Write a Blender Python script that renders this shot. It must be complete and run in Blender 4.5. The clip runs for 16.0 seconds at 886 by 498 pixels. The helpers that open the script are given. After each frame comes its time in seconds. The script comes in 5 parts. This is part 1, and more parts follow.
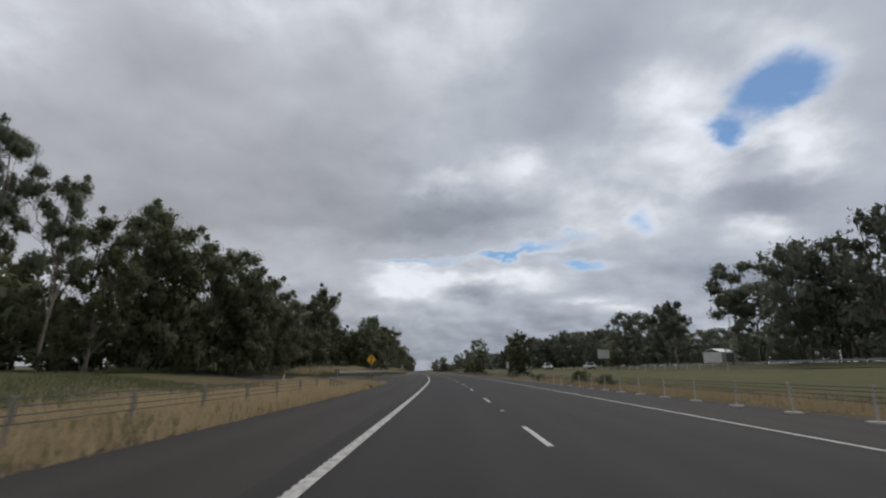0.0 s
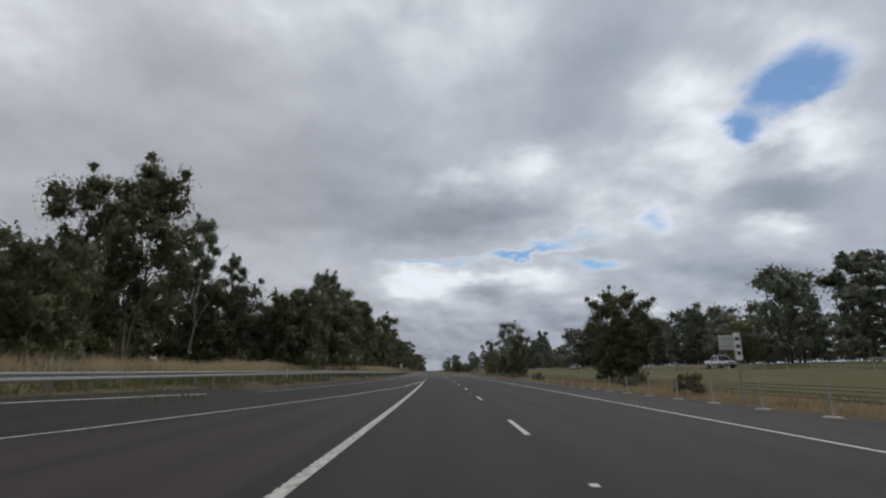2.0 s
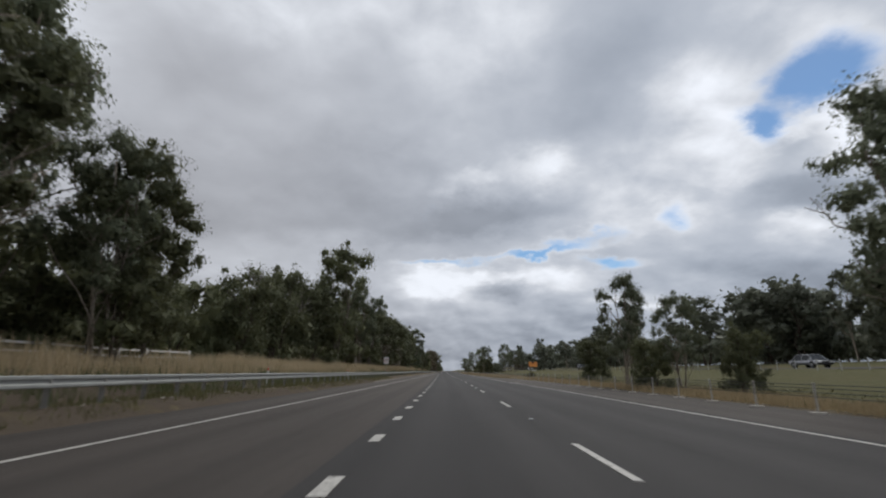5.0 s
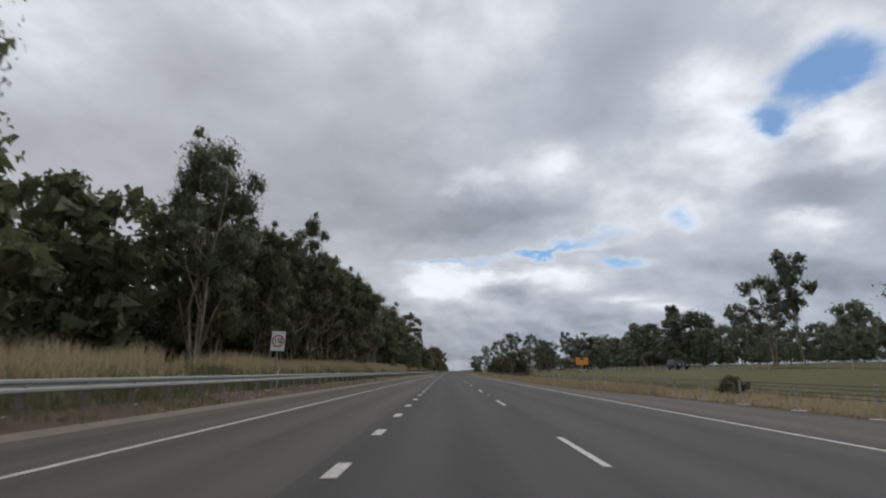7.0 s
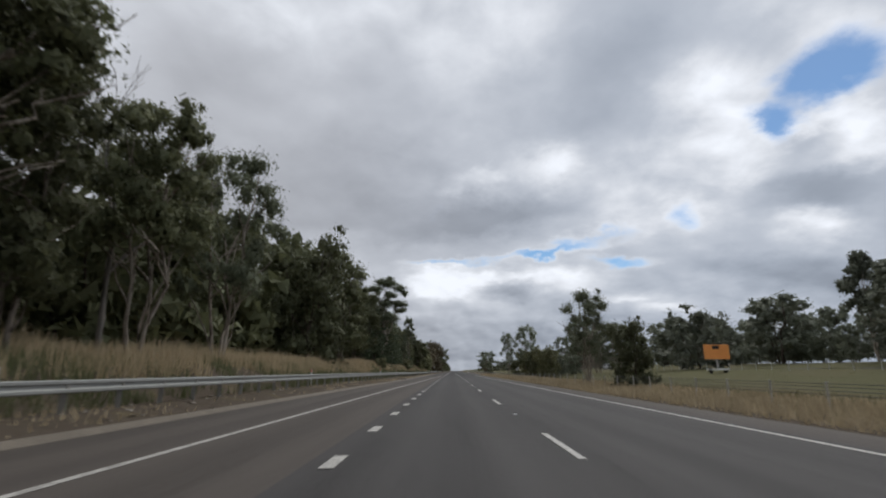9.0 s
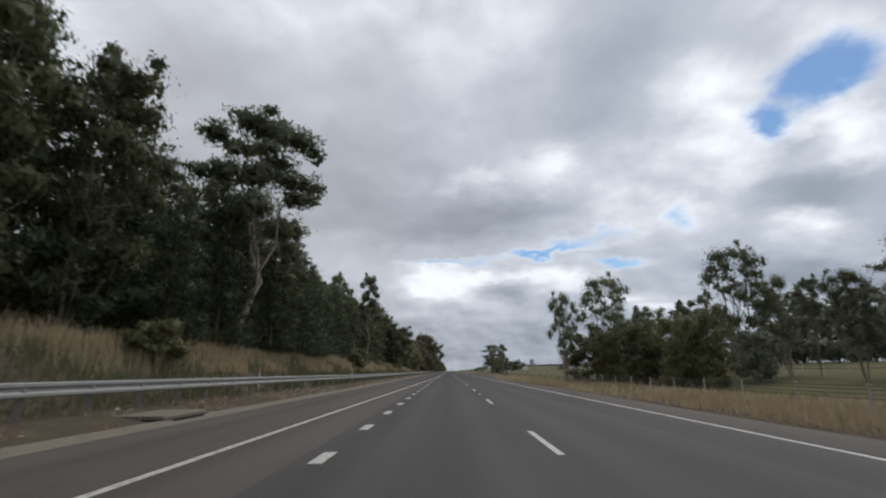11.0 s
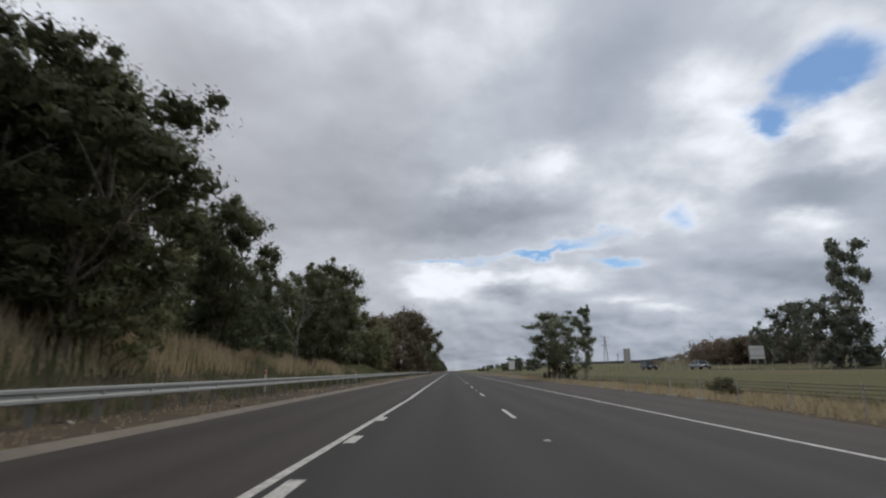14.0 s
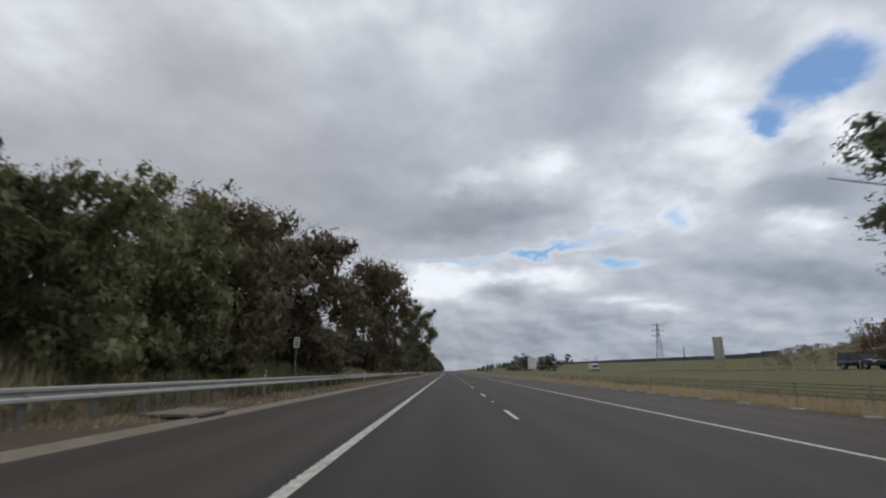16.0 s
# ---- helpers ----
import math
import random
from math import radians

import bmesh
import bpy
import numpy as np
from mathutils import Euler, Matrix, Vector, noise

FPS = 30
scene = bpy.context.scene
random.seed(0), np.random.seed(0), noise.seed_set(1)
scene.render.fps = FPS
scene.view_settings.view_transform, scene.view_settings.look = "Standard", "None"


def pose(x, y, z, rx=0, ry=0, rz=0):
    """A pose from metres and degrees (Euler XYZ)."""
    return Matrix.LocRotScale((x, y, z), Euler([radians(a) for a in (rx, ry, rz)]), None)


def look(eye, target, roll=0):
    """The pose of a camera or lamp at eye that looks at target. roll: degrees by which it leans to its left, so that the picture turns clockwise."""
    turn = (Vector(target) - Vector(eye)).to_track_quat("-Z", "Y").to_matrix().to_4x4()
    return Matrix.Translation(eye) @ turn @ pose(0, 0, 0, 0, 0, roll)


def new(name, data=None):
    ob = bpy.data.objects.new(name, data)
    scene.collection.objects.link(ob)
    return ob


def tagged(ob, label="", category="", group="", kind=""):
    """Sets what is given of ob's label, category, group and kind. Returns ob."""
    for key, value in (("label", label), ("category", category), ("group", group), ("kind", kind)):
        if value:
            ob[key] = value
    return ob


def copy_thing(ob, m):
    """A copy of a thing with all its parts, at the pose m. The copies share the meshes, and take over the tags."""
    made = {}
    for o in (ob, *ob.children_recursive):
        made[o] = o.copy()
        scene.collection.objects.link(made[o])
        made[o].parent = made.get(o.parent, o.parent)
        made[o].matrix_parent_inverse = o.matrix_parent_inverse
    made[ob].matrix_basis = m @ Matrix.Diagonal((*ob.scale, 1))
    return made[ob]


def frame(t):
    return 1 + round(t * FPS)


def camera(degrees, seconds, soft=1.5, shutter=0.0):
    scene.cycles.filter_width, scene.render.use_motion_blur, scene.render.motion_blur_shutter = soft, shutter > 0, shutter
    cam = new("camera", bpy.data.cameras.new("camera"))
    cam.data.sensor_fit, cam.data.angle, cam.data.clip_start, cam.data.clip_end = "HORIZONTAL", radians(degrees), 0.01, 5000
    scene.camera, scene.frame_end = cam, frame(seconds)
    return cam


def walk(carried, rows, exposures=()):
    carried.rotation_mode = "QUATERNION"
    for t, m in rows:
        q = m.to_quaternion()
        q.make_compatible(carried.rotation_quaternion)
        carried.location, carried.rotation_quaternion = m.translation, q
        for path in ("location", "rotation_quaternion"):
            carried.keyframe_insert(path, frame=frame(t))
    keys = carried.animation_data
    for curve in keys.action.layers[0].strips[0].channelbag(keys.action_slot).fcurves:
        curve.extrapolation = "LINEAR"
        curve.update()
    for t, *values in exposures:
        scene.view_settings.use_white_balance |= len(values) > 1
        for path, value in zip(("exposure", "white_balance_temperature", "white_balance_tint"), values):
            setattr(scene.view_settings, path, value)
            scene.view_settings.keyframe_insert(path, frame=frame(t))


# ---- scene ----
# ---------- plan of the road: y runs along the freeway, lateral places are metres right of the driving line ----------
def lin(y, ys, vs):
    return float(np.interp(y, ys, vs))


HEAD_Y = (-150, 0, 14.6, 29, 44, 58.5, 73, 102, 147, 220, 250, 325, 370, 430, 475, 620, 900)
HEAD_A = (3.6, 3.6, 3.4, 3.07, 2.6, 2.15, 1.63, 0.8, 0.2, -0.6, -0.8, -0.2, -0.3, -0.3, 0.0, 0.0, 0.0)
_ys = np.arange(-150.0, 4001.0, 1.0)
_xs = np.cumsum(np.tan(np.radians(np.interp(_ys, HEAD_Y, HEAD_A))))
_xs -= _xs[150]


def xc(y):
    """Where the driving line lies at y."""
    return float(np.interp(y, _ys, _xs))


def heading(y):
    """Degrees to the right of +y."""
    return lin(y, HEAD_Y, HEAD_A)


def left_line(y):
    return lin(y, (46, 52, 57, 62, 70, 78, 90, 100, 112, 136, 152, 438), (-40, -30, -22, -17, -13.2, -11.9, -10.7, -9.6, -8.5, -7.2, -6.7, -1.79))


def gore_line(y):
    return lin(y, (38, 44, 50, 56, 62, 70, 85, 100, 119), (-36, -26, -18, -13, -10, -7.8, -4.8, -2.9, -1.87))


def seal_left(y):
    """Left edge of the sealed surface."""
    return lin(y, (-200, 40, 60, 100, 120, 136, 155, 225, 300, 330, 480), (-5.1, -5.4, -8.0, -12.3, -11.6, -10.7, -9.3, -8.0, -6.9, -6.4, -6.2))


def right_line(y):
    return lin(y, (-200, 150, 230, 330, 500), (6.95, 6.95, 6.45, 6.25, 6.15))


def seal_right(y):
    return lin(y, (-200, 195, 225, 245, 300, 415, 438, 600), (11.0, 11.0, 10.4, 8.4, 7.9, 8.0, 11.0, 11.2))


def rail_at(y):
    return lin(y, (71, 90, 117, 156, 230, 330, 470), (-14.2, -13.4, -12.3, -10.2, -9.8, -8.6, -8.3))


def rail_ground(y):
    return lin(y, (40, 71, 115, 155, 225, 335, 375, 435, 485), (0.2, 0.42, 0.5, 0.37, 0.28, 0.24, 0.12, 0.12, 0.16))


def bank(y):
    return lin(y, (-100, 50, 95, 115, 200, 240, 262, 330, 345, 440, 460, 500, 560), (1.0, 1.2, 1.2, 1.4, 1.4, 1.5, 1.75, 1.9, 2.2, 2.2, 1.5, 1.5, 0.9))


def far_centre(y):
    """Middle of the oncoming carriageway."""
    return lin(y, (0, 100, 160, 250, 600), (44, 38.5, 36.5, 42, 44))


def ground_z(l, y):
    """Height of the ground at lateral place l."""
    if l < 0:
        e, g = seal_left(y), rail_at(y)
        if y < 71:
            g = min(g, -14.2)
            zs = lin(l, (-400, -25, -19, g - 0.8, g + 0.6, e - 0.3, e + 0.4), (bank(y) + 3.0, bank(y), bank(y) * 0.45, rail_ground(y), rail_ground(y), 0.03, -0.06))
        else:
            zs = lin(l, (-400, g - 14, g - 3.4, g - 0.8, g + 0.6, e - 0.3, e + 0.4), (bank(y) + 3.0, bank(y), bank(y) * 0.93, rail_ground(y), rail_ground(y), 0.03, -0.06))
    else:
        e, f = seal_right(y), far_centre(y)
        ridge = lin(y, (550, 590, 730, 900, 1500), (0.0, 1.3, 2.2, 2.8, 2.8))
        spur = 5.5 * math.exp(-((l - 92) / 15) ** 2 - ((y - 570) / 22) ** 2)
        zs = lin(l, (e - 0.4, e + 0.3, e + 3.0, 18, f - 8, f - 4.5, f + 5, f + 12, 72, 95, 135, 300, 600),
                 (-0.06, 0.03, -0.05, 0.1, 1.2, 1.45, 1.55, 2.3, 2.7 + ridge, 3.2 + ridge, 4.0 + ridge, 5 + ridge, 8 + ridge)) + spur
    fade = lin(y, (480, 900), (1.0, 0.3)) if l < 60 else 1.0
    rough = 0.12 * noise.noise((l * 0.13, y * 0.13, 3.1)) * min(1.0, max(0.0, (abs(l) - 11) / 6))
    return (zs if zs < 0.03 else 0.03 + (zs - 0.03) * fade) + rough
# ---------- camera ----------
cam = camera(83.6, 16.0, soft=2.1, shutter=0.12)
EYE = 1.25
SIDE_T = (0, 0.5, 1.0, 1.5, 2.0, 2.5, 3.0, 3.5, 4.2, 5.0, 7.5, 8.5, 11, 12.5, 13.5, 14.5, 15.5, 16)
SIDE_L = (0, 0.12, 0.2, 0.2, 0.12, 0.0, -0.1, -0.28, -0.4, -0.46, -0.36, -0.25, 0.03, 0.06, 0.04, -0.13, -0.12, -0.08)


def travelled(t):
    """Metres driven after t seconds, speeding up slightly."""
    return 29.15 * t + 0.034 * t * t


def camera_row(t):
    y = travelled(t)
    return t, pose(xc(y) + lin(t, SIDE_T, SIDE_L), y, EYE, 90 + 13.8, 0, 0.6 - heading(y))


walk(cam, [camera_row(i * 0.5) for i in range(33)], ((0, -0.05), (3, 0.0), (5, 0.07), (8, 0.1), (11.5, 0.19), (12.5, 0.17), (14, 0.1), (16, 0.07)))

# ---------- sky and light ----------
SUN_EL, SUN_AZ = 50.0, 35.0


class Net:
    """Small helper to write node trees."""

    def __init__(self, tree):
        self.tree = tree
        self.tree.nodes.clear()

    def node(self, kind, ins=(), operation="", clamp=False, smooth=False, texture=False, blend=""):
        n = self.tree.nodes.new(kind)
        if operation:
            n.operation = operation
        if clamp:
            n.use_clamp = True
        if smooth:
            n.interpolation_type = "SMOOTHSTEP"
        if texture:
            n.vector_type = "TEXTURE"
        if blend:
            n.data_type, n.blend_type = "RGBA", blend
        for key, v in dict(ins).items():
            if hasattr(v, "links"):
                self.tree.links.new(v, n.inputs[key])
            else:
                n.inputs[key].default_value = v
        return n

    def math(self, op, a, b=0.0, c=0.0, clamp=False):
        return self.node("ShaderNodeMath", {0: a, 1: b, 2: c}, operation=op, clamp=clamp).outputs[0]

    def mix(self, f, a, b, blend="MIX"):
        n = self.node("ShaderNodeMix", {}, blend=blend)
        for i, v in ((0, f), (6, a), (7, b)):
            if hasattr(v, "links"):
                self.tree.links.new(v, n.inputs[i])
            else:
                n.inputs[i].default_value = v if i == 0 else (*v[:3], 1.0)
        return n.outputs[2]

    def noise(self, vec, scale, detail=4.0, rough=0.55, distortion=0.0):
        return self.node("ShaderNodeTexNoise", {"Vector": vec, "Scale": scale, "Detail": detail, "Roughness": rough, "Distortion": distortion})

    def ramp(self, f, lo, hi, a=0.0, b=1.0):
        return self.node("ShaderNodeMapRange", {0: f, 1: lo, 2: hi, 3: a, 4: b}, smooth=True).outputs[0]

    def stretch(self, vec, scale):
        return self.node("ShaderNodeVectorMath", {0: vec, 1: scale}, operation="MULTIPLY").outputs[0]


world = bpy.data.worlds.new("world")
scene.world = world
world.use_nodes = True
W = Net(world.node_tree)
way = W.node("ShaderNodeTexCoord").outputs["Generated"]
xyz = W.node("ShaderNodeSeparateXYZ", {0: way}).outputs
ahead = W.math("MAXIMUM", xyz[1], 0.05)
up = W.math("MAXIMUM", xyz[2], 0.0)
uv0 = W.node("ShaderNodeCombineXYZ", {0: W.math("DIVIDE", xyz[0], ahead), 1: W.math("DIVIDE", xyz[2], ahead)}).outputs[0]
over = W.math("ADD", up, 0.36)
plane = W.node("ShaderNodeCombineXYZ", {0: W.math("DIVIDE", xyz[0], over), 1: W.math("DIVIDE", xyz[1], over)}).outputs[0]
flat = W.ramp(up, 0.02, 0.4)
uv = uv0
for size, detail, reach in ((2.3, 2.0, 0.07), (8.0, 5.0, 0.13)):
    warp = W.noise(plane, size, detail, 0.6).outputs["Color"]
    warp = W.node("ShaderNodeVectorMath", {0: warp, 1: (0.5, 0.5, 0.5)}, operation="SUBTRACT").outputs[0]
    warp = W.stretch(warp, W.node("ShaderNodeCombineXYZ", {0: W.math("MULTIPLY_ADD", flat, reach * 0.6, reach * 0.4), 1: W.math("MULTIPLY_ADD", flat, reach * 0.8, reach * 0.12)}).outputs[0])
    uv = W.node("ShaderNodeVectorMath", {0: uv, 1: warp}, operation="ADD").outputs[0]


def cloud_sum(blobs, total):
    """Adds soft-edged cloud masses (across, up, half sizes, tilt, weight) to total."""
    for u, v, su, sv, tilt, amp in blobs:
        m = W.node("ShaderNodeMapping", {"Vector": uv, "Location": (u, v, 0), "Rotation": (0, 0, radians(tilt)), "Scale": (su * 1.7, sv * 1.7, 1)}, texture=True).outputs[0]
        d = W.node("ShaderNodeVectorMath", {0: m}, operation="LENGTH").outputs["Value"]
        total = W.math("MULTIPLY_ADD", W.ramp(d, 1.0, 0.0), amp, total)
    return total


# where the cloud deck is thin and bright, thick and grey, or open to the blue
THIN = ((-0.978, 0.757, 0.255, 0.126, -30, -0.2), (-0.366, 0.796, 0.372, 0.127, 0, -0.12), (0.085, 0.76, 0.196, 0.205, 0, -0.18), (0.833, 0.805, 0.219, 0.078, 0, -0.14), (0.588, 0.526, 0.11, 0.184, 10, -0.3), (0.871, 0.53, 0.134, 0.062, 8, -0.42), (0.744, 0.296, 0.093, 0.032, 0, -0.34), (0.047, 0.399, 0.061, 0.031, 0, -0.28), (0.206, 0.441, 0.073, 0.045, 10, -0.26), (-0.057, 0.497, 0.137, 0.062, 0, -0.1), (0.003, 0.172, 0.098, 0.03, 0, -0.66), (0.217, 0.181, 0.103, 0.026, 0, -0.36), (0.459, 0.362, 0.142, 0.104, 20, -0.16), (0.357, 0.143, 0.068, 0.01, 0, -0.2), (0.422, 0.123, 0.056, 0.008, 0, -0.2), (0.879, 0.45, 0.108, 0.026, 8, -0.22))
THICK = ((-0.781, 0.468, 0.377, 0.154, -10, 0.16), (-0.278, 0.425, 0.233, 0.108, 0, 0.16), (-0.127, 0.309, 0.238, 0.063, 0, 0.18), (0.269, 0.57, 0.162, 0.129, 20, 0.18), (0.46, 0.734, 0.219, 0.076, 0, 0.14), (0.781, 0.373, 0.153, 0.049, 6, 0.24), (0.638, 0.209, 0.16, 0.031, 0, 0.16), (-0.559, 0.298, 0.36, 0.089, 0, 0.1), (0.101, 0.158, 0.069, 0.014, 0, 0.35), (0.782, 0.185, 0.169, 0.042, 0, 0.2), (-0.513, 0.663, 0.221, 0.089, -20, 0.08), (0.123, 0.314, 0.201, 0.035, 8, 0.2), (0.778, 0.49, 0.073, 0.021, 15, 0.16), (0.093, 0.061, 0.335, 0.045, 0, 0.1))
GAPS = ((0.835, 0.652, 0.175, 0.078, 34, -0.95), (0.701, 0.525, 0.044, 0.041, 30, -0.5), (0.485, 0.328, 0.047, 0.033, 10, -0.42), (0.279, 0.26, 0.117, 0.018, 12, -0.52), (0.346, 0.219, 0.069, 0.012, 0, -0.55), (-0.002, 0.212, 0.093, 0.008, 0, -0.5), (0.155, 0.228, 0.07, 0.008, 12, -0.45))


def billow(at, scale, detail, rough):
    return W.math("SUBTRACT", W.noise(at, scale, detail, rough, 0.15).outputs["Fac"], 0.5)


upward = W.node("ShaderNodeVectorMath", {0: plane, 1: (0.02, -0.05, 0.0)}, operation="ADD").outputs[0]
thick = W.math("MULTIPLY_ADD", billow(W.node("ShaderNodeVectorMath", {0: plane, 1: (3.1, 5.7, 0.0)}, operation="ADD").outputs[0], 2.4, 3.0, 0.45), 0.5, 0.7)
thick = W.math("ADD", thick, W.ramp(up, 0.2, 0.02, 0.0, 0.13))
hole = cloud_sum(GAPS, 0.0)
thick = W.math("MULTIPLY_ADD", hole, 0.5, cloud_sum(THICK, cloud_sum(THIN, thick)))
crisp = W.math("MAXIMUM", W.ramp(thick, 0.75, 0.4, 0.14, 0.7), W.ramp(up, 0.3, 0.08, 0.0, 0.42))
heaps, lee = billow(plane, 6.0, 7.0, 0.52), billow(upward, 6.0, 7.0, 0.52)
thick = W.math("MULTIPLY_ADD", heaps, crisp, thick)
light = W.node("ShaderNodeValToRGB", {0: thick})
bands = light.color_ramp.elements
bands[0].position, bands[1].position = 0.1, 1.0
for place in (0.32, 0.5, 0.68, 0.84):
    bands.new(place)
for e, v in zip(bands, (0.88, 0.84, 0.67, 0.51, 0.405, 0.32)):
    e.color = (v, v, v, 1.0)
light = W.math("MULTIPLY_ADD", W.math("SUBTRACT", lee, heaps), W.math("MULTIPLY", crisp, 0.45), light.outputs[0])
light = W.math("MINIMUM", W.math("MAXIMUM", light, 0.2), 0.88)
gap = W.ramp(W.math("MULTIPLY_ADD", heaps, 1.0, hole), -0.16, -0.74)
shade = W.node("ShaderNodeCombineXYZ", {0: light, 1: light, 2: light}).outputs[0]
belly = W.mix(W.ramp(xyz[0], -0.55, 0.45), (0.955, 0.985, 1.08), (0.87, 0.985, 1.185))
tint = W.mix(W.ramp(light, 0.25, 0.75), belly, (0.958, 1.0, 1.08))
cloud = W.mix(1.0, shade, tint, "MULTIPLY")
sky = W.node("ShaderNodeTexSky")
sky.sky_type, sky.sun_disc, sky.sun_elevation, sky.sun_rotation = "NISHITA", False, radians(SUN_EL), radians(SUN_AZ)
sky.dust_density, sky.ozone_density = 0.2, 4.0
blue = W.mix(1.0, sky.outputs[0], (0.075, 0.085, 0.088), "MULTIPLY")
both = W.mix(gap, cloud, blue)
W.node("ShaderNodeOutputWorld", {0: W.node("ShaderNodeBackground", {"Color": both, "Strength": 1.0}).outputs[0]})

sun_data = bpy.data.lights.new("sun", "SUN")
sun_data.energy, sun_data.angle, sun_data.color = 1.2, radians(30), (1.0, 0.96, 0.9)
sun = new("sun", sun_data)
sun.matrix_world = look((0, 0, 50), (-math.sin(radians(SUN_AZ)), -math.cos(radians(SUN_AZ)), 50 - math.tan(radians(SUN_EL))))

# ---------- materials ----------


def material(name, build):
    m = bpy.data.materials.new(name)
    m.use_nodes = True
    n = Net(m.node_tree)
    shader = build(n)
    n.node("ShaderNodeOutputMaterial", {0: shader})
    return m


def surface(n, color, rough=0.7, metal=0.0, bump=None, depth=0.01, spec=0.4):
    ins = {"Base Color": color if hasattr(color, "links") else (*color, 1.0), "Roughness": rough, "Metallic": metal, "Specular IOR Level": spec}
    if bump is not None:
        ins["Normal"] = n.node("ShaderNodeBump", {"Height": bump, "Strength": 0.8, "Distance": depth}).outputs[0]
    return n.node("ShaderNodeBsdfPrincipled", ins).outputs[0]


def plain(name, color, rough=0.6, metal=0.0, vary=0.25, scale=3.0):
    """Paint, metal or plastic with slight dirt at two scales."""
    def build(n):
        at = n.node("ShaderNodeTexCoord").outputs["Object"]
        big = n.noise(at, scale, 5.0).outputs["Fac"]
        small = n.noise(at, scale * 14, 3.0).outputs["Fac"]
        dirt = n.math("MULTIPLY_ADD", n.math("ADD", big, n.math("MULTIPLY", small, 0.5)), vary * 1.4, 1.0 - vary * 1.05)
        d = n.node("ShaderNodeCombineXYZ", {0: dirt, 1: dirt, 2: dirt}).outputs[0]
        return surface(n, n.mix(1.0, color, d, "MULTIPLY"), n.math("MULTIPLY_ADD", big, 0.2, rough - 0.1), metal)
    return material(name, build)


def asphalt_build(tone, warm):
    def build(n):
        at = n.node("ShaderNodeTexCoord").outputs["Object"]
        lane = n.node("ShaderNodeTexCoord").outputs["UV"]
        patch = n.noise(n.stretch(at, (0.5, 0.06, 1)), 1.0, 6.0).outputs["Fac"]
        streak = n.noise(n.stretch(lane, (2.2, 0.012, 1)), 1.0, 5.0).outputs["Fac"]
        grain = n.noise(at, 34.0, 3.0, 0.7).outputs["Fac"]
        stone = n.node("ShaderNodeTexVoronoi", {"Vector": at, "Scale": 75.0}).outputs["Distance"]
        k = n.math("MULTIPLY_ADD", patch, 0.5, 0.45)
        k = n.math("MULTIPLY_ADD", streak, 0.42, k)
        k = n.math("MULTIPLY_ADD", grain, 0.5, k)
        k = n.math("MULTIPLY", n.math("SUBTRACT", k, 0.17), tone)
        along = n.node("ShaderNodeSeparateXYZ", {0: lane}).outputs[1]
        # tone rises along the middle stretch, then falls back towards the end
        pale_run = n.math("MULTIPLY", n.ramp(along, 105.0, 215.0), n.ramp(along, 440.0, 330.0, 0.22, 1.0))
        k = n.math("MULTIPLY", k, n.math("MULTIPLY_ADD", pale_run, 1.42, 1.0))
        across = n.node("ShaderNodeSeparateXYZ", {0: lane}).outputs[0]
        worn = n.math("COSINE", n.math("MULTIPLY", across, 3.6319))
        k = n.math("MULTIPLY", k, n.math("MULTIPLY_ADD", worn, -0.1, 1.0))
        tar = n.ramp(n.noise(n.stretch(lane, (1.6, 0.09, 1)), 1.0, 4.0, 0.6, 0.6).outputs["Fac"], 0.56, 0.72)
        k = n.math("MULTIPLY", k, n.math("MULTIPLY_ADD", tar, -0.16, 1.0))
        c = n.node("ShaderNodeCombineXYZ", {0: n.math("MULTIPLY", k, warm[0]), 1: n.math("MULTIPLY", k, warm[1]), 2: n.math("MULTIPLY", k, warm[2])}).outputs[0]
        return surface(n, c, n.math("MULTIPLY_ADD", grain, 0.2, 0.72), 0.0, stone, 0.006, 0.25)
    return build


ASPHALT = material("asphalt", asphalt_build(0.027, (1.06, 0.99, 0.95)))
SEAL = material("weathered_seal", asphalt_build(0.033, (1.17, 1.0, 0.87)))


def paint_build(n):
    at = n.node("ShaderNodeTexCoord").outputs["Object"]
    worn = n.ramp(n.noise(at, 9.0, 6.0, 0.65).outputs["Fac"], 0.3, 0.62)
    speck = n.noise(at, 60.0, 2.0).outputs["Fac"]
    c = n.mix(worn, (0.24, 0.225, 0.2), (0.58, 0.56, 0.51))
    return surface(n, c, 0.6, 0.0, speck, 0.003)


LINE_PAINT = material("line_paint", paint_build)


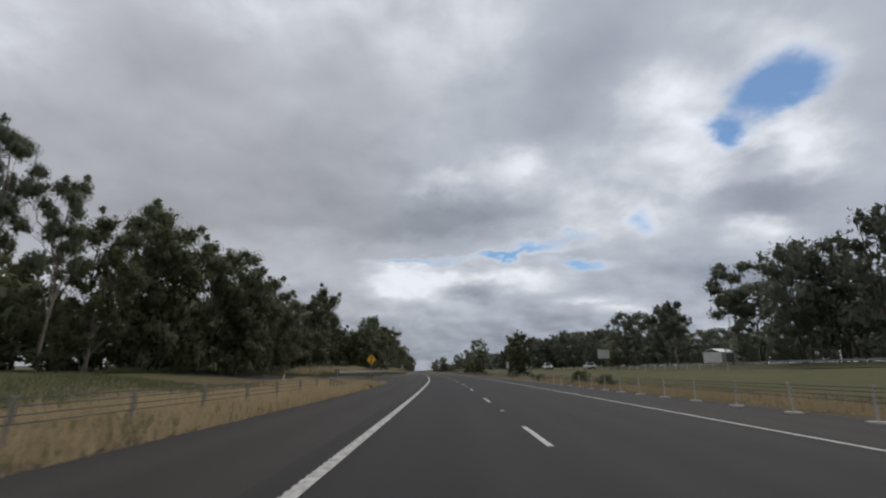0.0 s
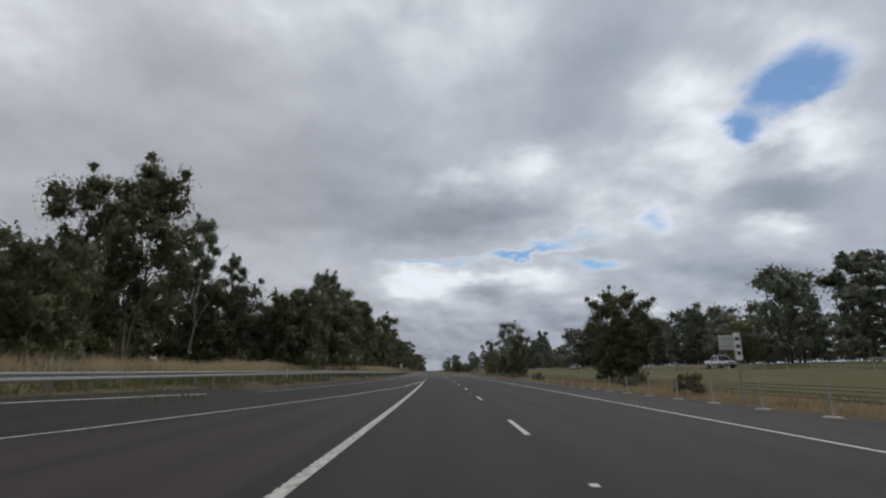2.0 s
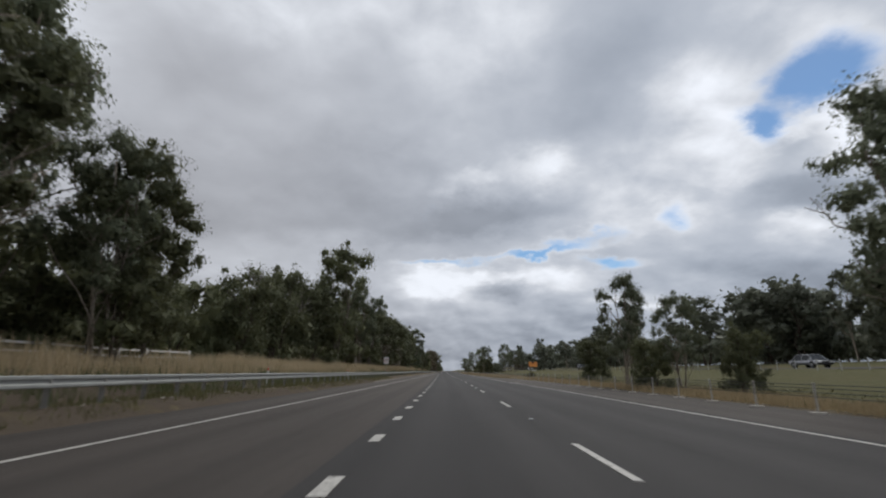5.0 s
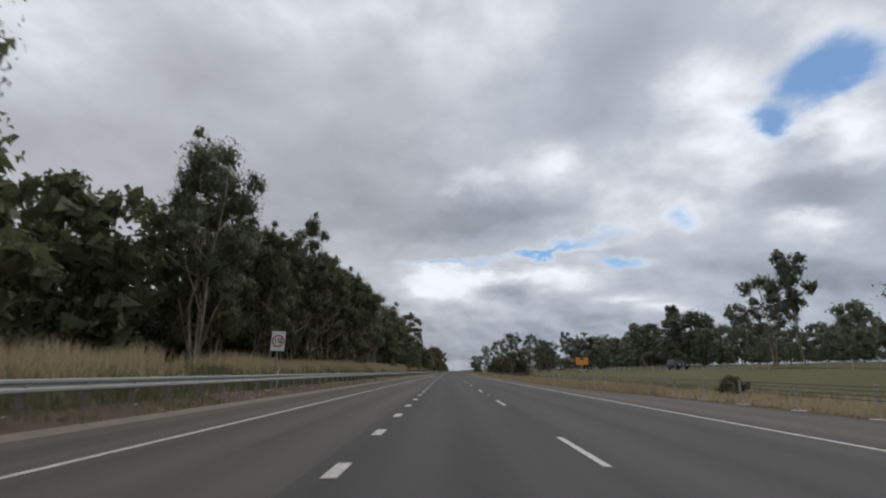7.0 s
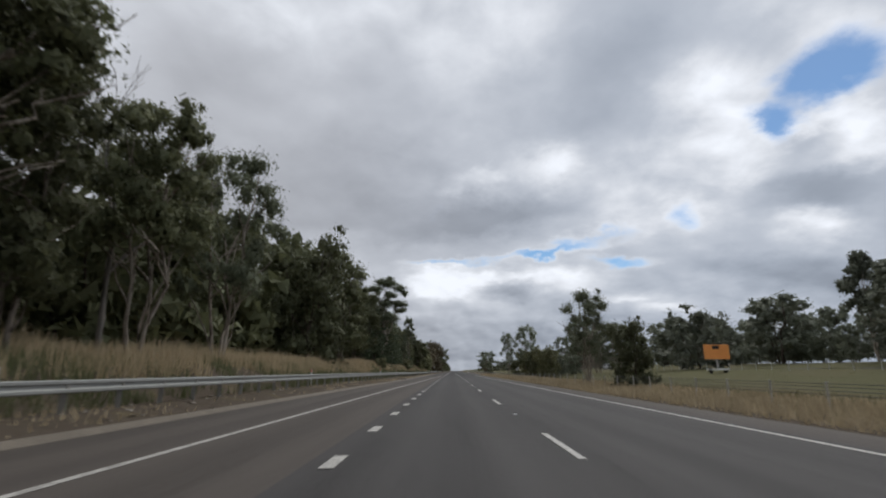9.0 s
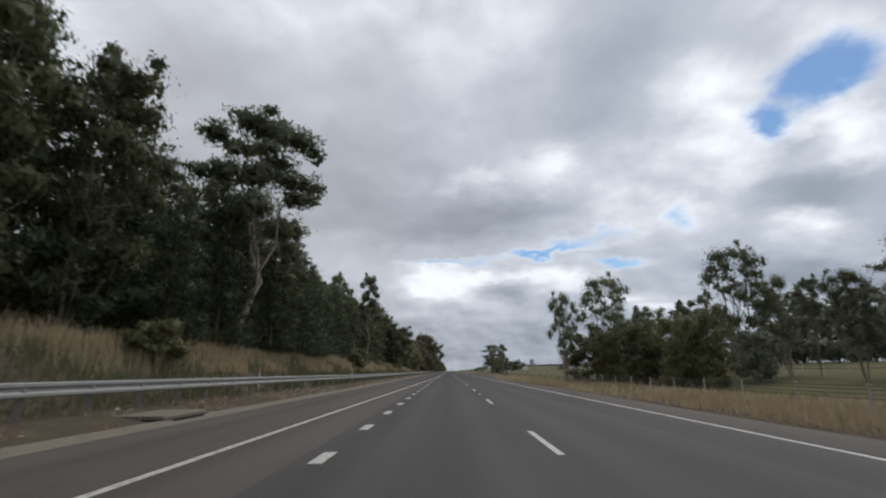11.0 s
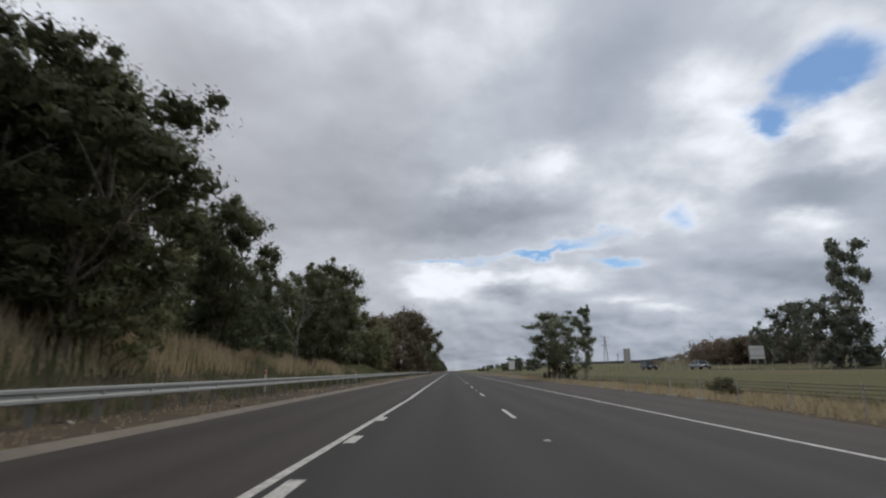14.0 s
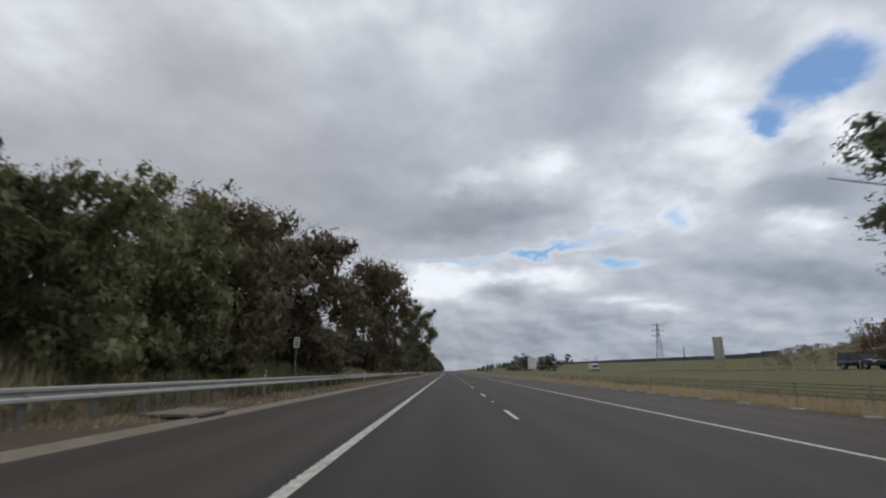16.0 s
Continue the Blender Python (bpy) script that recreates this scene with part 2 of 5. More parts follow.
def ground_build(n):
    at = n.node("ShaderNodeTexCoord").outputs["Object"]
    lane = n.node("ShaderNodeTexCoord").outputs["UV"]
    big = n.noise(n.stretch(at, (1, 0.35, 1)), 0.09, 5.0).outputs["Fac"]
    mid = n.noise(at, 0.8, 6.0, 0.6).outputs["Fac"]
    fine_n = n.noise(n.stretch(at, (1, 1, 0.3)), 14.0, 4.0, 0.7).outputs["Fac"]
    dry = n.mix(mid, (0.205, 0.163, 0.096), (0.125, 0.104, 0.06))
    green = n.mix(mid, (0.095, 0.097, 0.046), (0.16, 0.147, 0.076))
    soil = n.mix(mid, (0.075, 0.06, 0.046), (0.15, 0.12, 0.092))
    side = n.node("ShaderNodeSeparateXYZ", {0: lane}).outputs[0]
    verge = n.math("MULTIPLY", n.ramp(side, -26.0, -15.0), n.ramp(side, 21.0, 13.0))
    c = n.mix(n.ramp(n.math("MULTIPLY_ADD", verge, -0.3, big), 0.26, 0.5), dry, green)
    along = n.node("ShaderNodeSeparateXYZ", {0: lane}).outputs[1]
    under = n.ramp(n.math("ADD", side, n.ramp(along, 60.0, 95.0, 0.0, 2.6)), -11.8, -10.4)
    under = n.math("MULTIPLY", under, n.ramp(along, 60.0, 80.0))
    edge = n.math("MULTIPLY", n.math("MAXIMUM", under, n.ramp(side, -11.5, -8.0)), n.ramp(side, 12.5, 10.5))
    c = n.mix(n.math("MULTIPLY", edge, n.ramp(mid, 0.25, 0.5)), c, soil)
    c = n.mix(n.ramp(fine_n, 0.35, 0.75, 0.0, 0.55), c, n.mix(1.0, c, (0.55, 0.55, 0.5), "MULTIPLY"))
    return surface(n, c, 0.95, 0.0, fine_n, 0.08, 0.1)


GROUND = material("dry_grassland", ground_build)


def leaf_build(dark, lit, through_light=0.32, relief=0.12):
    def build(n):
        one = n.node("ShaderNodeNewGeometry").outputs["Random Per Island"]
        tree = n.node("ShaderNodeObjectInfo").outputs["Random"]
        at = n.node("ShaderNodeTexCoord").outputs["Object"]
        spray = n.noise(at, 0.55, 3.0).outputs["Fac"]
        tuft = n.noise(at, 5.5, 4.0, 0.7).outputs["Fac"]
        f = n.math("MULTIPLY_ADD", spray, 0.5, n.math("MULTIPLY_ADD", one, 0.3, -0.27))
        c = n.mix(n.math("MULTIPLY_ADD", tuft, 1.0, f, clamp=True), dark, lit)
        k = n.math("MULTIPLY_ADD", tree, 0.5, 0.75)
        c = n.mix(1.0, c, n.node("ShaderNodeCombineXYZ", {0: k, 1: k, 2: k}).outputs[0], "MULTIPLY")
        a = surface(n, c, 0.6, 0.0, tuft if relief else None, relief, 0.25)
        b = n.node("ShaderNodeBsdfTranslucent", {"Color": c}).outputs[0]
        return n.node("ShaderNodeMixShader", {0: through_light, 1: a, 2: b}).outputs[0]
    return build


LEAF_GUM = material("gum_leaves", leaf_build((0.095, 0.109, 0.066), (0.250, 0.274, 0.176)))
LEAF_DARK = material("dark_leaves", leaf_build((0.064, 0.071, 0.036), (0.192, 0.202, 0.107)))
# gum grey-green, with the haze over the far side mixed into the colour
LEAF_HAZY = material("hazy_gum_leaves", leaf_build((0.088, 0.099, 0.069), (0.215, 0.232, 0.17)))
LEAF_PINE = material("pine_needles", leaf_build((0.036, 0.050, 0.030), (0.109, 0.137, 0.074)))
LEAF_LIME = material("acacia_leaves", leaf_build((0.103, 0.109, 0.055), (0.268, 0.265, 0.139)))
LEAF_RUST = material("sheoak_foliage", leaf_build((0.083, 0.071, 0.046), (0.206, 0.168, 0.107)))
LEAF_DRY = material("dry_brown_twigs", leaf_build((0.13, 0.096, 0.068), (0.29, 0.22, 0.16)))
STRAW = material("dry_grass_blades", leaf_build((0.27, 0.21, 0.125), (0.58, 0.475, 0.315), 0.35, 0.0))
GOLD_STRAW = material("golden_grass_blades", leaf_build((0.3, 0.228, 0.128), (0.56, 0.442, 0.27), 0.35, 0.0))
FRESH_BLADES = material("fresh_grass_blades", leaf_build((0.1, 0.118, 0.055), (0.22, 0.235, 0.115), 0.32, 0.0))
GREEN_BLADES = material("green_grass_blades", leaf_build((0.1, 0.102, 0.043), (0.22, 0.2, 0.098), 0.32, 0.0))


def bark_build(a, b):
    def build(n):
        at = n.node("ShaderNodeTexCoord").outputs["Object"]
        streak = n.noise(n.stretch(at, (5, 5, 0.7)), 1.0, 5.0, 0.65).outputs["Fac"]
        fine_n = n.noise(n.stretch(at, (30, 30, 5)), 1.0, 3.0).outputs["Fac"]
        return surface(n, n.mix(n.ramp(streak, 0.35, 0.65), a, b), 0.85, 0.0, fine_n, 0.03, 0.2)
    return build


BARK_PALE = material("pale_bark", bark_build((0.16, 0.125, 0.095), (0.40, 0.35, 0.29)))
BARK_MID = material("weathered_bark", bark_build((0.10, 0.08, 0.062), (0.27, 0.23, 0.19)))
BARK_DARK = material("dark_bark", bark_build((0.055, 0.043, 0.033), (0.13, 0.10, 0.08)))
BARK_GREY = material("grey_dead_wood", bark_build((0.16, 0.145, 0.13), (0.34, 0.31, 0.28)))
STEEL = plain("galvanised_steel", (0.31, 0.315, 0.3), 0.62, 0.25, 0.4, 1.2)
STEEL_DULL = plain("dull_galvanised_steel", (0.32, 0.31, 0.285), 0.65, 0.3, 0.4, 2.0)
CABLE = plain("wire_rope", (0.05, 0.05, 0.05), 0.6, 0.3, 0.3, 2.0)
CONCRETE = plain("concrete", (0.175, 0.15, 0.118), 0.9, 0.0, 0.55, 1.5)
PALE_CONCRETE = plain("pale_concrete", (0.42, 0.39, 0.345), 0.9, 0.0, 0.35, 2.0)
WHITE = plain("white_paint", (0.75, 0.75, 0.73), 0.45, 0.0, 0.2)
BLACK = plain("black_paint", (0.015, 0.015, 0.016), 0.5, 0.0, 0.2)
YELLOW = plain("yellow_sign_face", (0.72, 0.36, 0.01), 0.4, 0.0, 0.12)
ORANGE = plain("orange_board", (0.85, 0.33, 0.09), 0.5, 0.0, 0.15)
RED = plain("red_paint", (0.5, 0.03, 0.02), 0.45, 0.0, 0.15)
REFLECT = plain("red_reflector", (0.75, 0.09, 0.03), 0.3, 0.0, 0.1)
PALE_BOARD = plain("weathered_sign_back", (0.66, 0.66, 0.63), 0.6, 0.1, 0.3, 1.0)
TYRE = plain("tyre_rubber", (0.02, 0.02, 0.02), 0.85)
TIMBER = plain("weathered_timber", (0.26, 0.235, 0.2), 0.9, 0.0, 0.5, 4.0)
CAR_WHITE = plain("white_car_paint", (0.72, 0.72, 0.72), 0.3, 0.0, 0.08)
CAR_DARK = plain("dark_car_paint", (0.025, 0.03, 0.04), 0.25, 0.1, 0.1)
CAR_SILVER = plain("silver_car_paint", (0.42, 0.43, 0.45), 0.3, 0.6, 0.08)
GLASS_DARK = plain("tinted_car_glass", (0.02, 0.024, 0.028), 0.08, 0.0, 0.1)
LAMP_LENS = plain("lamp_lens", (0.7, 0.7, 0.68), 0.15, 0.0, 0.1)

# ---------- building helpers ----------
def mesh_from(verts, faces, mat, smooth=False, uvs=None):
    me = bpy.data.meshes.new("mesh")
    me.from_pydata([tuple(v) for v in verts], [], [tuple(f) for f in faces])
    me.materials.append(mat)
    if smooth:
        me.shade_smooth()
    if uvs is not None:
        layer = me.uv_layers.new(name="lane")
        idx = np.zeros(len(me.loops), dtype=np.int32)
        me.loops.foreach_get("vertex_index", idx)
        layer.data.foreach_set("uv", np.asarray(uvs, dtype=np.float32)[idx].ravel())
    me.update()
    return me


def link(name, me, parent=None, at=None, label=""):
    ob = new(name, me)
    if at is not None:
        ob.matrix_basis = at
    ob.parent = parent
    if label:
        ob["label"] = label
    return ob


def bm_mesh(bm, mat, smooth=False):
    me = bpy.data.meshes.new("mesh")
    bm.to_mesh(me)
    bm.free()
    me.materials.append(mat)
    if smooth:
        me.shade_smooth()
    return me


def part(name, bm, mat, parent, label="", at=None, smooth=False):
    return link(name, bm_mesh(bm, mat, smooth), parent, at, label)


def box(bm, cx, cy, cz, sx, sy, sz, bevel=0.0):
    made = bmesh.ops.create_cube(bm, size=1.0, matrix=Matrix.LocRotScale((cx, cy, cz), None, (sx, sy, sz)))
    if bevel:
        edges = list({e for v in made["verts"] for e in v.link_edges})
        bmesh.ops.bevel(bm, geom=edges, offset=bevel, segments=1, affect="EDGES")
    return bm


def boxed(*args, **kw):
    return box(bmesh.new(), *args, **kw)


def rod(bm, a, b, r1, r2=None, seg=8):
    a, b = Vector(a), Vector(b)
    d = b - a
    m = Matrix.Translation((a + b) / 2) @ d.to_track_quat("Z", "Y").to_matrix().to_4x4()
    bmesh.ops.create_cone(bm, cap_ends=True, segments=seg, radius1=r1, radius2=r1 if r2 is None else r2, depth=d.length, matrix=m)
    return bm


def thing(name, m, label, category, group=""):
    ob = new(name)
    ob.matrix_basis = m
    ob.empty_display_size = 0.3
    return tagged(ob, label, category, group)


def on_road(l, y, z=0.0, turn=0.0):
    """A pose on the plan, facing along the road."""
    return pose(xc(y) + l, y, z, 0, 0, turn - heading(y))


def strip(fl, fr, y0, y1, step, z, mat, cols=1, bottom=0.0):
    """A ribbon of surface between two lateral lines."""
    ys = np.arange(y0, y1 + step * 0.5, step)
    verts, faces, uvs = [], [], []
    for y in ys:
        a, b = fl(y), fr(y)
        for k in range(cols + 1):
            l = a + (b - a) * k / cols
            verts.append((xc(y) + l, y, z))
            uvs.append((l, y))
    for i in range(len(ys) - 1):
        for k in range(cols):
            q = i * (cols + 1) + k
            faces.append((q, q + 1, q + cols + 2, q + cols + 1))
    me = mesh_from(verts, faces, mat, False, uvs)
    if bottom:
        bm = bmesh.new()
        bm.from_mesh(me)
        made = bmesh.ops.extrude_face_region(bm, geom=bm.faces[:])
        for v in [g for g in made["geom"] if isinstance(g, bmesh.types.BMVert)]:
            v.co.z += bottom
        bmesh.ops.recalc_face_normals(bm, faces=bm.faces[:])
        bm.to_mesh(me)
        bm.free()
    return me


# ---------- ground and road ----------
GY = np.concatenate([np.arange(-300, -40, 20), np.arange(-40, 560, 2.0), np.arange(560, 900, 20), np.arange(900, 4001, 200)])
GL = np.concatenate([[-2500, -1200, -600, -300, -200, -140, -100, -80, -65, -55, -47], np.arange(-42, -12, 1.5), np.arange(-12, -4, 0.5), [-3, 0, 3, 5.5], np.arange(7, 14, 0.5), np.arange(14, 60, 2.0), [65, 72, 80, 90, 100, 120, 135, 160, 200, 300, 500, 1200, 2500]])
GZ = np.array([[ground_z(l, y) for l in GL] for y in GY])
GX = np.array([xc(y) for y in GY])


def on_ground(ls, ys):
    """Heights of the ground sheet at many places at once."""
    i = np.clip(np.searchsorted(GY, ys) - 1, 0, len(GY) - 2)
    k = np.clip(np.searchsorted(GL, ls) - 1, 0, len(GL) - 2)
    a = (ys - GY[i]) / (GY[i + 1] - GY[i])
    b = (ls - GL[k]) / (GL[k + 1] - GL[k])
    return (GZ[i, k] * (1 - b) + GZ[i, k + 1] * b) * (1 - a) + (GZ[i + 1, k] * (1 - b) + GZ[i + 1, k + 1] * b) * a


def build_ground():
    verts = [(x + l, y, z) for x, y, row in zip(GX, GY, GZ) for l, z in zip(GL, row)]
    uvs = [(l, y) for y in GY for l in GL]
    n = len(GL)
    faces = [(i * n + k, i * n + k + 1, (i + 1) * n + k + 1, (i + 1) * n + k) for i in range(len(GY) - 1) for k in range(n - 1)]
    tagged(link("ground", mesh_from(verts, faces, GROUND, True, uvs)), "dry autumn grassland with straw and green patches", "ground", kind="structure")


build_ground()
road = tagged(link("road", strip(lambda y: -2.15, lambda y: right_line(y) + 0.35, -300, 2200, 4.0, 0.012, ASPHALT, 6)), "dark grey asphalt freeway carriageway with two lanes", "road", kind="structure")
tagged(link("shoulder_left", strip(seal_left, lambda y: -2.15, -300, 2200, 4.0, 0.012, SEAL, 6)), "brownish weathered sealed shoulder and merging lane", "road shoulder", kind="structure")
tagged(link("shoulder_right", strip(lambda y: right_line(y) + 0.35, seal_right, -300, 2200, 4.0, 0.012, SEAL, 4)), "brownish weathered sealed shoulder beside the median", "road shoulder", kind="structure")


def ramp_z(l, y):
    return max(0.016, 0.03 + ground_z(l, y))


def build_ramp():
    verts, faces, uvs = [], [], []
    ys = np.arange(40, 101, 1.5)
    for y in ys:
        a, b = left_line(y) - 1.2, gore_line(y) + 0.5
        b = max(b, a + 2)
        for k in range(9):
            l = a + (b - a) * k / 8
            verts.append((xc(y) + l, y, ramp_z(l, y)))
            uvs.append((l, y))
    for i in range(len(ys) - 1):
        for k in range(8):
            q = i * 9 + k
            faces.append((q, q + 1, q + 10, q + 9))
    tagged(link("ramp_road", mesh_from(verts, faces, ASPHALT, True, uvs)), "dark asphalt on-ramp curving in to join the freeway", "road", kind="structure")


build_ramp()

# painted lines
DASH = boxed(0, 1.5, 0, 0.12, 3.0, 0.008)
dash_mesh = bm_mesh(DASH, LINE_PAINT)
short_mesh = bm_mesh(boxed(0, 0.5, 0, 0.2, 1.0, 0.008), LINE_PAINT)
PHASE = 8.77
lane_marks = thing("lane_marking", Matrix(), "broken white lane lines on the asphalt", "road marking")
tagged(lane_marks, kind="structure")
for i in range(-6, 75):
    y = PHASE + 12.0 * i
    link("dash", dash_mesh, lane_marks, on_road(1.73, y, 0.018))
for i in range(0, 100):
    y = 124.0 + 3.0 * i * 1.333
    if y < 428:
        link("short_dash", short_mesh, lane_marks, on_road(-1.79, y, 0.023))


def line_along(name, f, y0, y1, w, label, zf=None):
    me = strip(lambda y: f(y) - w / 2, lambda y: f(y) + w / 2, y0, y1, 2.0, 0.018, LINE_PAINT)
    if zf:
        for v in me.vertices:
            v.co.z = zf(v.co.x - xc(v.co.y), v.co.y) + 0.006
    return tagged(link(name, me), label, "road marking", kind="structure")


line_along("edge_line_right", right_line, -300, 2200, 0.13, "solid white edge line beside the median")
early = line_along("edge_line_left", lambda y: lin(y, (60, 118), (-1.6, -1.79)), -300, 120, 0.18, "solid white ribbed edge line")
line_along("edge_line_left", left_line, 112, 438, 0.14, "solid white edge line of the merging lane")
late = line_along("edge_line_left", lambda y: -1.79, 438, 2200, 0.18, "solid white ribbed edge line")
line_along("ramp_line", left_line, 48, 112, 0.14, "solid white edge line of the on-ramp", ramp_z)
line_along("ramp_line", gore_line, 40, 119, 0.14, "solid white line beside the gore", ramp_z)

def rib_run(line, y0, y1, f):
    """Raised ribs across an edge line, as one mesh."""
    verts, faces = [], []
    for y in np.arange(y0, y1, 0.28):
        x, w = xc(y) + f(y), 0.095
        k = len(verts)
        verts += [(x - w, y, 0.019), (x + w, y, 0.019), (x + w, y + 0.14, 0.019), (x - w, y + 0.14, 0.019),
                  (x - w, y + 0.03, 0.03), (x + w, y + 0.03, 0.03), (x + w, y + 0.11, 0.03), (x - w, y + 0.11, 0.03)]
        faces += [(k, k + 1, k + 5, k + 4), (k + 1, k + 2, k + 6, k + 5), (k + 2, k + 3, k + 7, k + 6), (k + 3, k, k + 4, k + 7), (k + 4, k + 5, k + 6, k + 7)]
    link("ribs", mesh_from(verts, faces, LINE_PAINT), line)


# opposite carriageway, raised beyond the median
rib_run(early, 0, 119, lambda y: lin(y, (60, 118), (-1.6, -1.79)))
rib_run(late, 440, 560, lambda y: -1.79)


def far_road_z(l, y):
    return ground_z(l, y) + 0.03


def build_far_road():
    verts, faces, uvs = [], [], []
    ys = np.concatenate([np.arange(-60, 560, 4.0), np.arange(560, 1200, 40)])
    for y in ys:
        for k in range(5):
            l = far_centre(y) - 4.4 + 2.2 * k
            verts.append((xc(y) + l, y, far_road_z(l, y)))
            uvs.append((l, y))
    for i in range(len(ys) - 1):
        for k in range(4):
            q = i * 5 + k
            faces.append((q, q + 1, q + 6, q + 5))
    tagged(link("far_carriageway", mesh_from(verts, faces, ASPHALT, True, uvs)), "asphalt carriageway for oncoming traffic across the median", "road", kind="structure")


build_far_road()


# ---------- guardrail ----------
def w_beam():
    prof = ((0.0, 0.155), (0.045, 0.13), (0.045, 0.07), (0.0, 0.03), (0.0, -0.03), (0.045, -0.07), (0.045, -0.13), (0.0, -0.155))
    verts = [(x + d, y, z) for y in (0.0, 4.04) for d in (0.0, -0.004) for x, z in prof]
    n = len(prof)
    faces = []
    for k in range(n - 1):
        faces += [(k, k + 1, 2 * n + k + 1, 2 * n + k), (n + k + 1, n + k, 3 * n + k, 3 * n + k + 1), (k + 1, k, n + k, n + k + 1)]
    faces += [(0, 2 * n, 3 * n, n), (n - 1, 2 * n - 1, 4 * n - 1, 3 * n - 1)]
    return mesh_from(verts, faces, STEEL)


def rail_post():
    bm = bmesh.new()
    box(bm, 0, 0, 0.3, 0.012, 0.11, 1.0)
    box(bm, 0.045, 0.05, 0.3, 0.09, 0.012, 1.0)
    box(bm, 0.045, -0.05, 0.3, 0.09, 0.012, 1.0)
    box(bm, 0.09, 0, 0.62, 0.1, 0.1, 0.3, 0.005)
    return bm_mesh(bm, STEEL_DULL)


def build_guardrail():
    rail = thing("guardrail", on_road(rail_at(71), 71, rail_ground(71)), "long galvanised steel W-beam guardrail on short posts", "guardrail")
    inv = rail.matrix_basis.inverted()
    beam, post = w_beam(), rail_post()
    y = 71.0
    while y < 640:
        y2 = y + 4
        a = Vector((xc(y) + rail_at(y), y, rail_ground(y) + 0.62))
        b = Vector((xc(y2) + rail_at(y2), y2, rail_ground(y2) + 0.62))
        d = (b - a).normalized()
        turn = math.degrees(math.atan2(-d.x, d.y))
        tip = math.degrees(math.asin(d.z))
        link("rail", beam, rail, inv @ pose(*a, tip, 0, turn))
        for s in (0.1, 2.1):
            p = a + d * s
            link("post", post, rail, inv @ pose(p.x - 0.11, p.y, p.z - 0.62, 0, 0, turn))
        y = y2


build_guardrail()

# ---------- trees ----------
rng = np.random.default_rng(7)


def lumps(d, c):
    """Uneven radius of a spray in the directions d."""
    q = 3.4 + 1.1 * math.sin(c[0] * 3.0 + c[1])
    return 1 + 0.17 * np.sin(d[:, :1] * q + c[0]) * np.cos(d[:, 1:2] * q + c[1]) + 0.13 * np.sin(d[:, 2:] * 5.5 + d[:, :1] * 5 + c[2])


def crown_mesh(sprays, count, long, wide, mat, droop=0.3, inside=0.36, ragged=0.13):
    """Leaves in rounded sprays (centre, radius, flatness): small ones along the skin, a share of broad leafy twigs inside that close the view."""
    verts, normals, faces, base = [], [], [], 0
    total = sum(r * r for c, r, f in sprays)
    for c, r, flat in sprays:
        c = np.asarray(c, dtype=float)
        squash = np.array([1.0, 1.0, flat])
        for share, size, deep in ((1 - inside, 1.0, False), (inside, 2.2, True)):
            n = max(4, int(share * count * r * r / total))
            d = rng.normal(size=(n, 3))
            d[:, 2] += 0.3
            d /= np.linalg.norm(d, axis=1)[:, None]
            rad = rng.uniform(0.25, 0.72, size=(n, 1)) if deep else np.clip(0.96 + rng.normal(size=(n, 1)) * ragged, 0.6, 1.35)
            p = d * rad * r * lumps(d, c) * squash + c
            p[:, 2] = np.maximum(p[:, 2], 0.15)
            out = d / squash
            out /= np.linalg.norm(out, axis=1)[:, None]
            face = out + rng.normal(size=(n, 3)) * (0.7 if deep else 0.45)
            face /= np.linalg.norm(face, axis=1)[:, None]
            a = rng.normal(size=(n, 3))
            a[:, 2] -= droop * 2
            a -= face * np.sum(a * face, axis=1)[:, None]
            a /= np.linalg.norm(a, axis=1)[:, None]
            b = np.cross(face, a)
            s = rng.uniform(0.55, 1.35, size=(n, 1)) * min(size, 0.9 * r / long) if deep else rng.uniform(0.55, 1.35, size=(n, 1))
            a, b = a * s * long / 2, b * s * wide * (1.6 if deep else 1.0) / 2
            verts.append(np.stack([p - a - b * 0.6, p + a, p - a + b], axis=1).reshape(-1, 3))
            soft = out * 0.85 + face * 0.25
            soft /= np.linalg.norm(soft, axis=1)[:, None]
            normals.append(np.repeat(soft, 3, axis=0))
            tri = np.arange(3 * n).reshape(-1, 3) + base
            turn = np.sum(np.cross(2 * a + b * 0.6, b * 1.6) * face, axis=1) < 0
            tri[turn] = tri[turn][:, ::-1]
            faces.append(tri)
            base += 3 * n
    v, nn, f = np.concatenate(verts), np.concatenate(normals), np.concatenate(faces)
    me = bpy.data.meshes.new("leaves")
    me.vertices.add(len(v))
    me.loops.add(f.size)
    me.polygons.add(len(f))
    me.vertices.foreach_set("co", v.astype(np.float32).ravel())
    me.loops.foreach_set("vertex_index", f.astype(np.int32).ravel())
    me.polygons.foreach_set("loop_start", np.arange(0, f.size, 3, dtype=np.int32))
    me.polygons.foreach_set("use_smooth", np.ones(len(f), dtype=bool))
    me.materials.append(mat)
    me.update(calc_edges=True)
    me.normals_split_custom_set_from_vertices(nn.astype(np.float32))
    return me


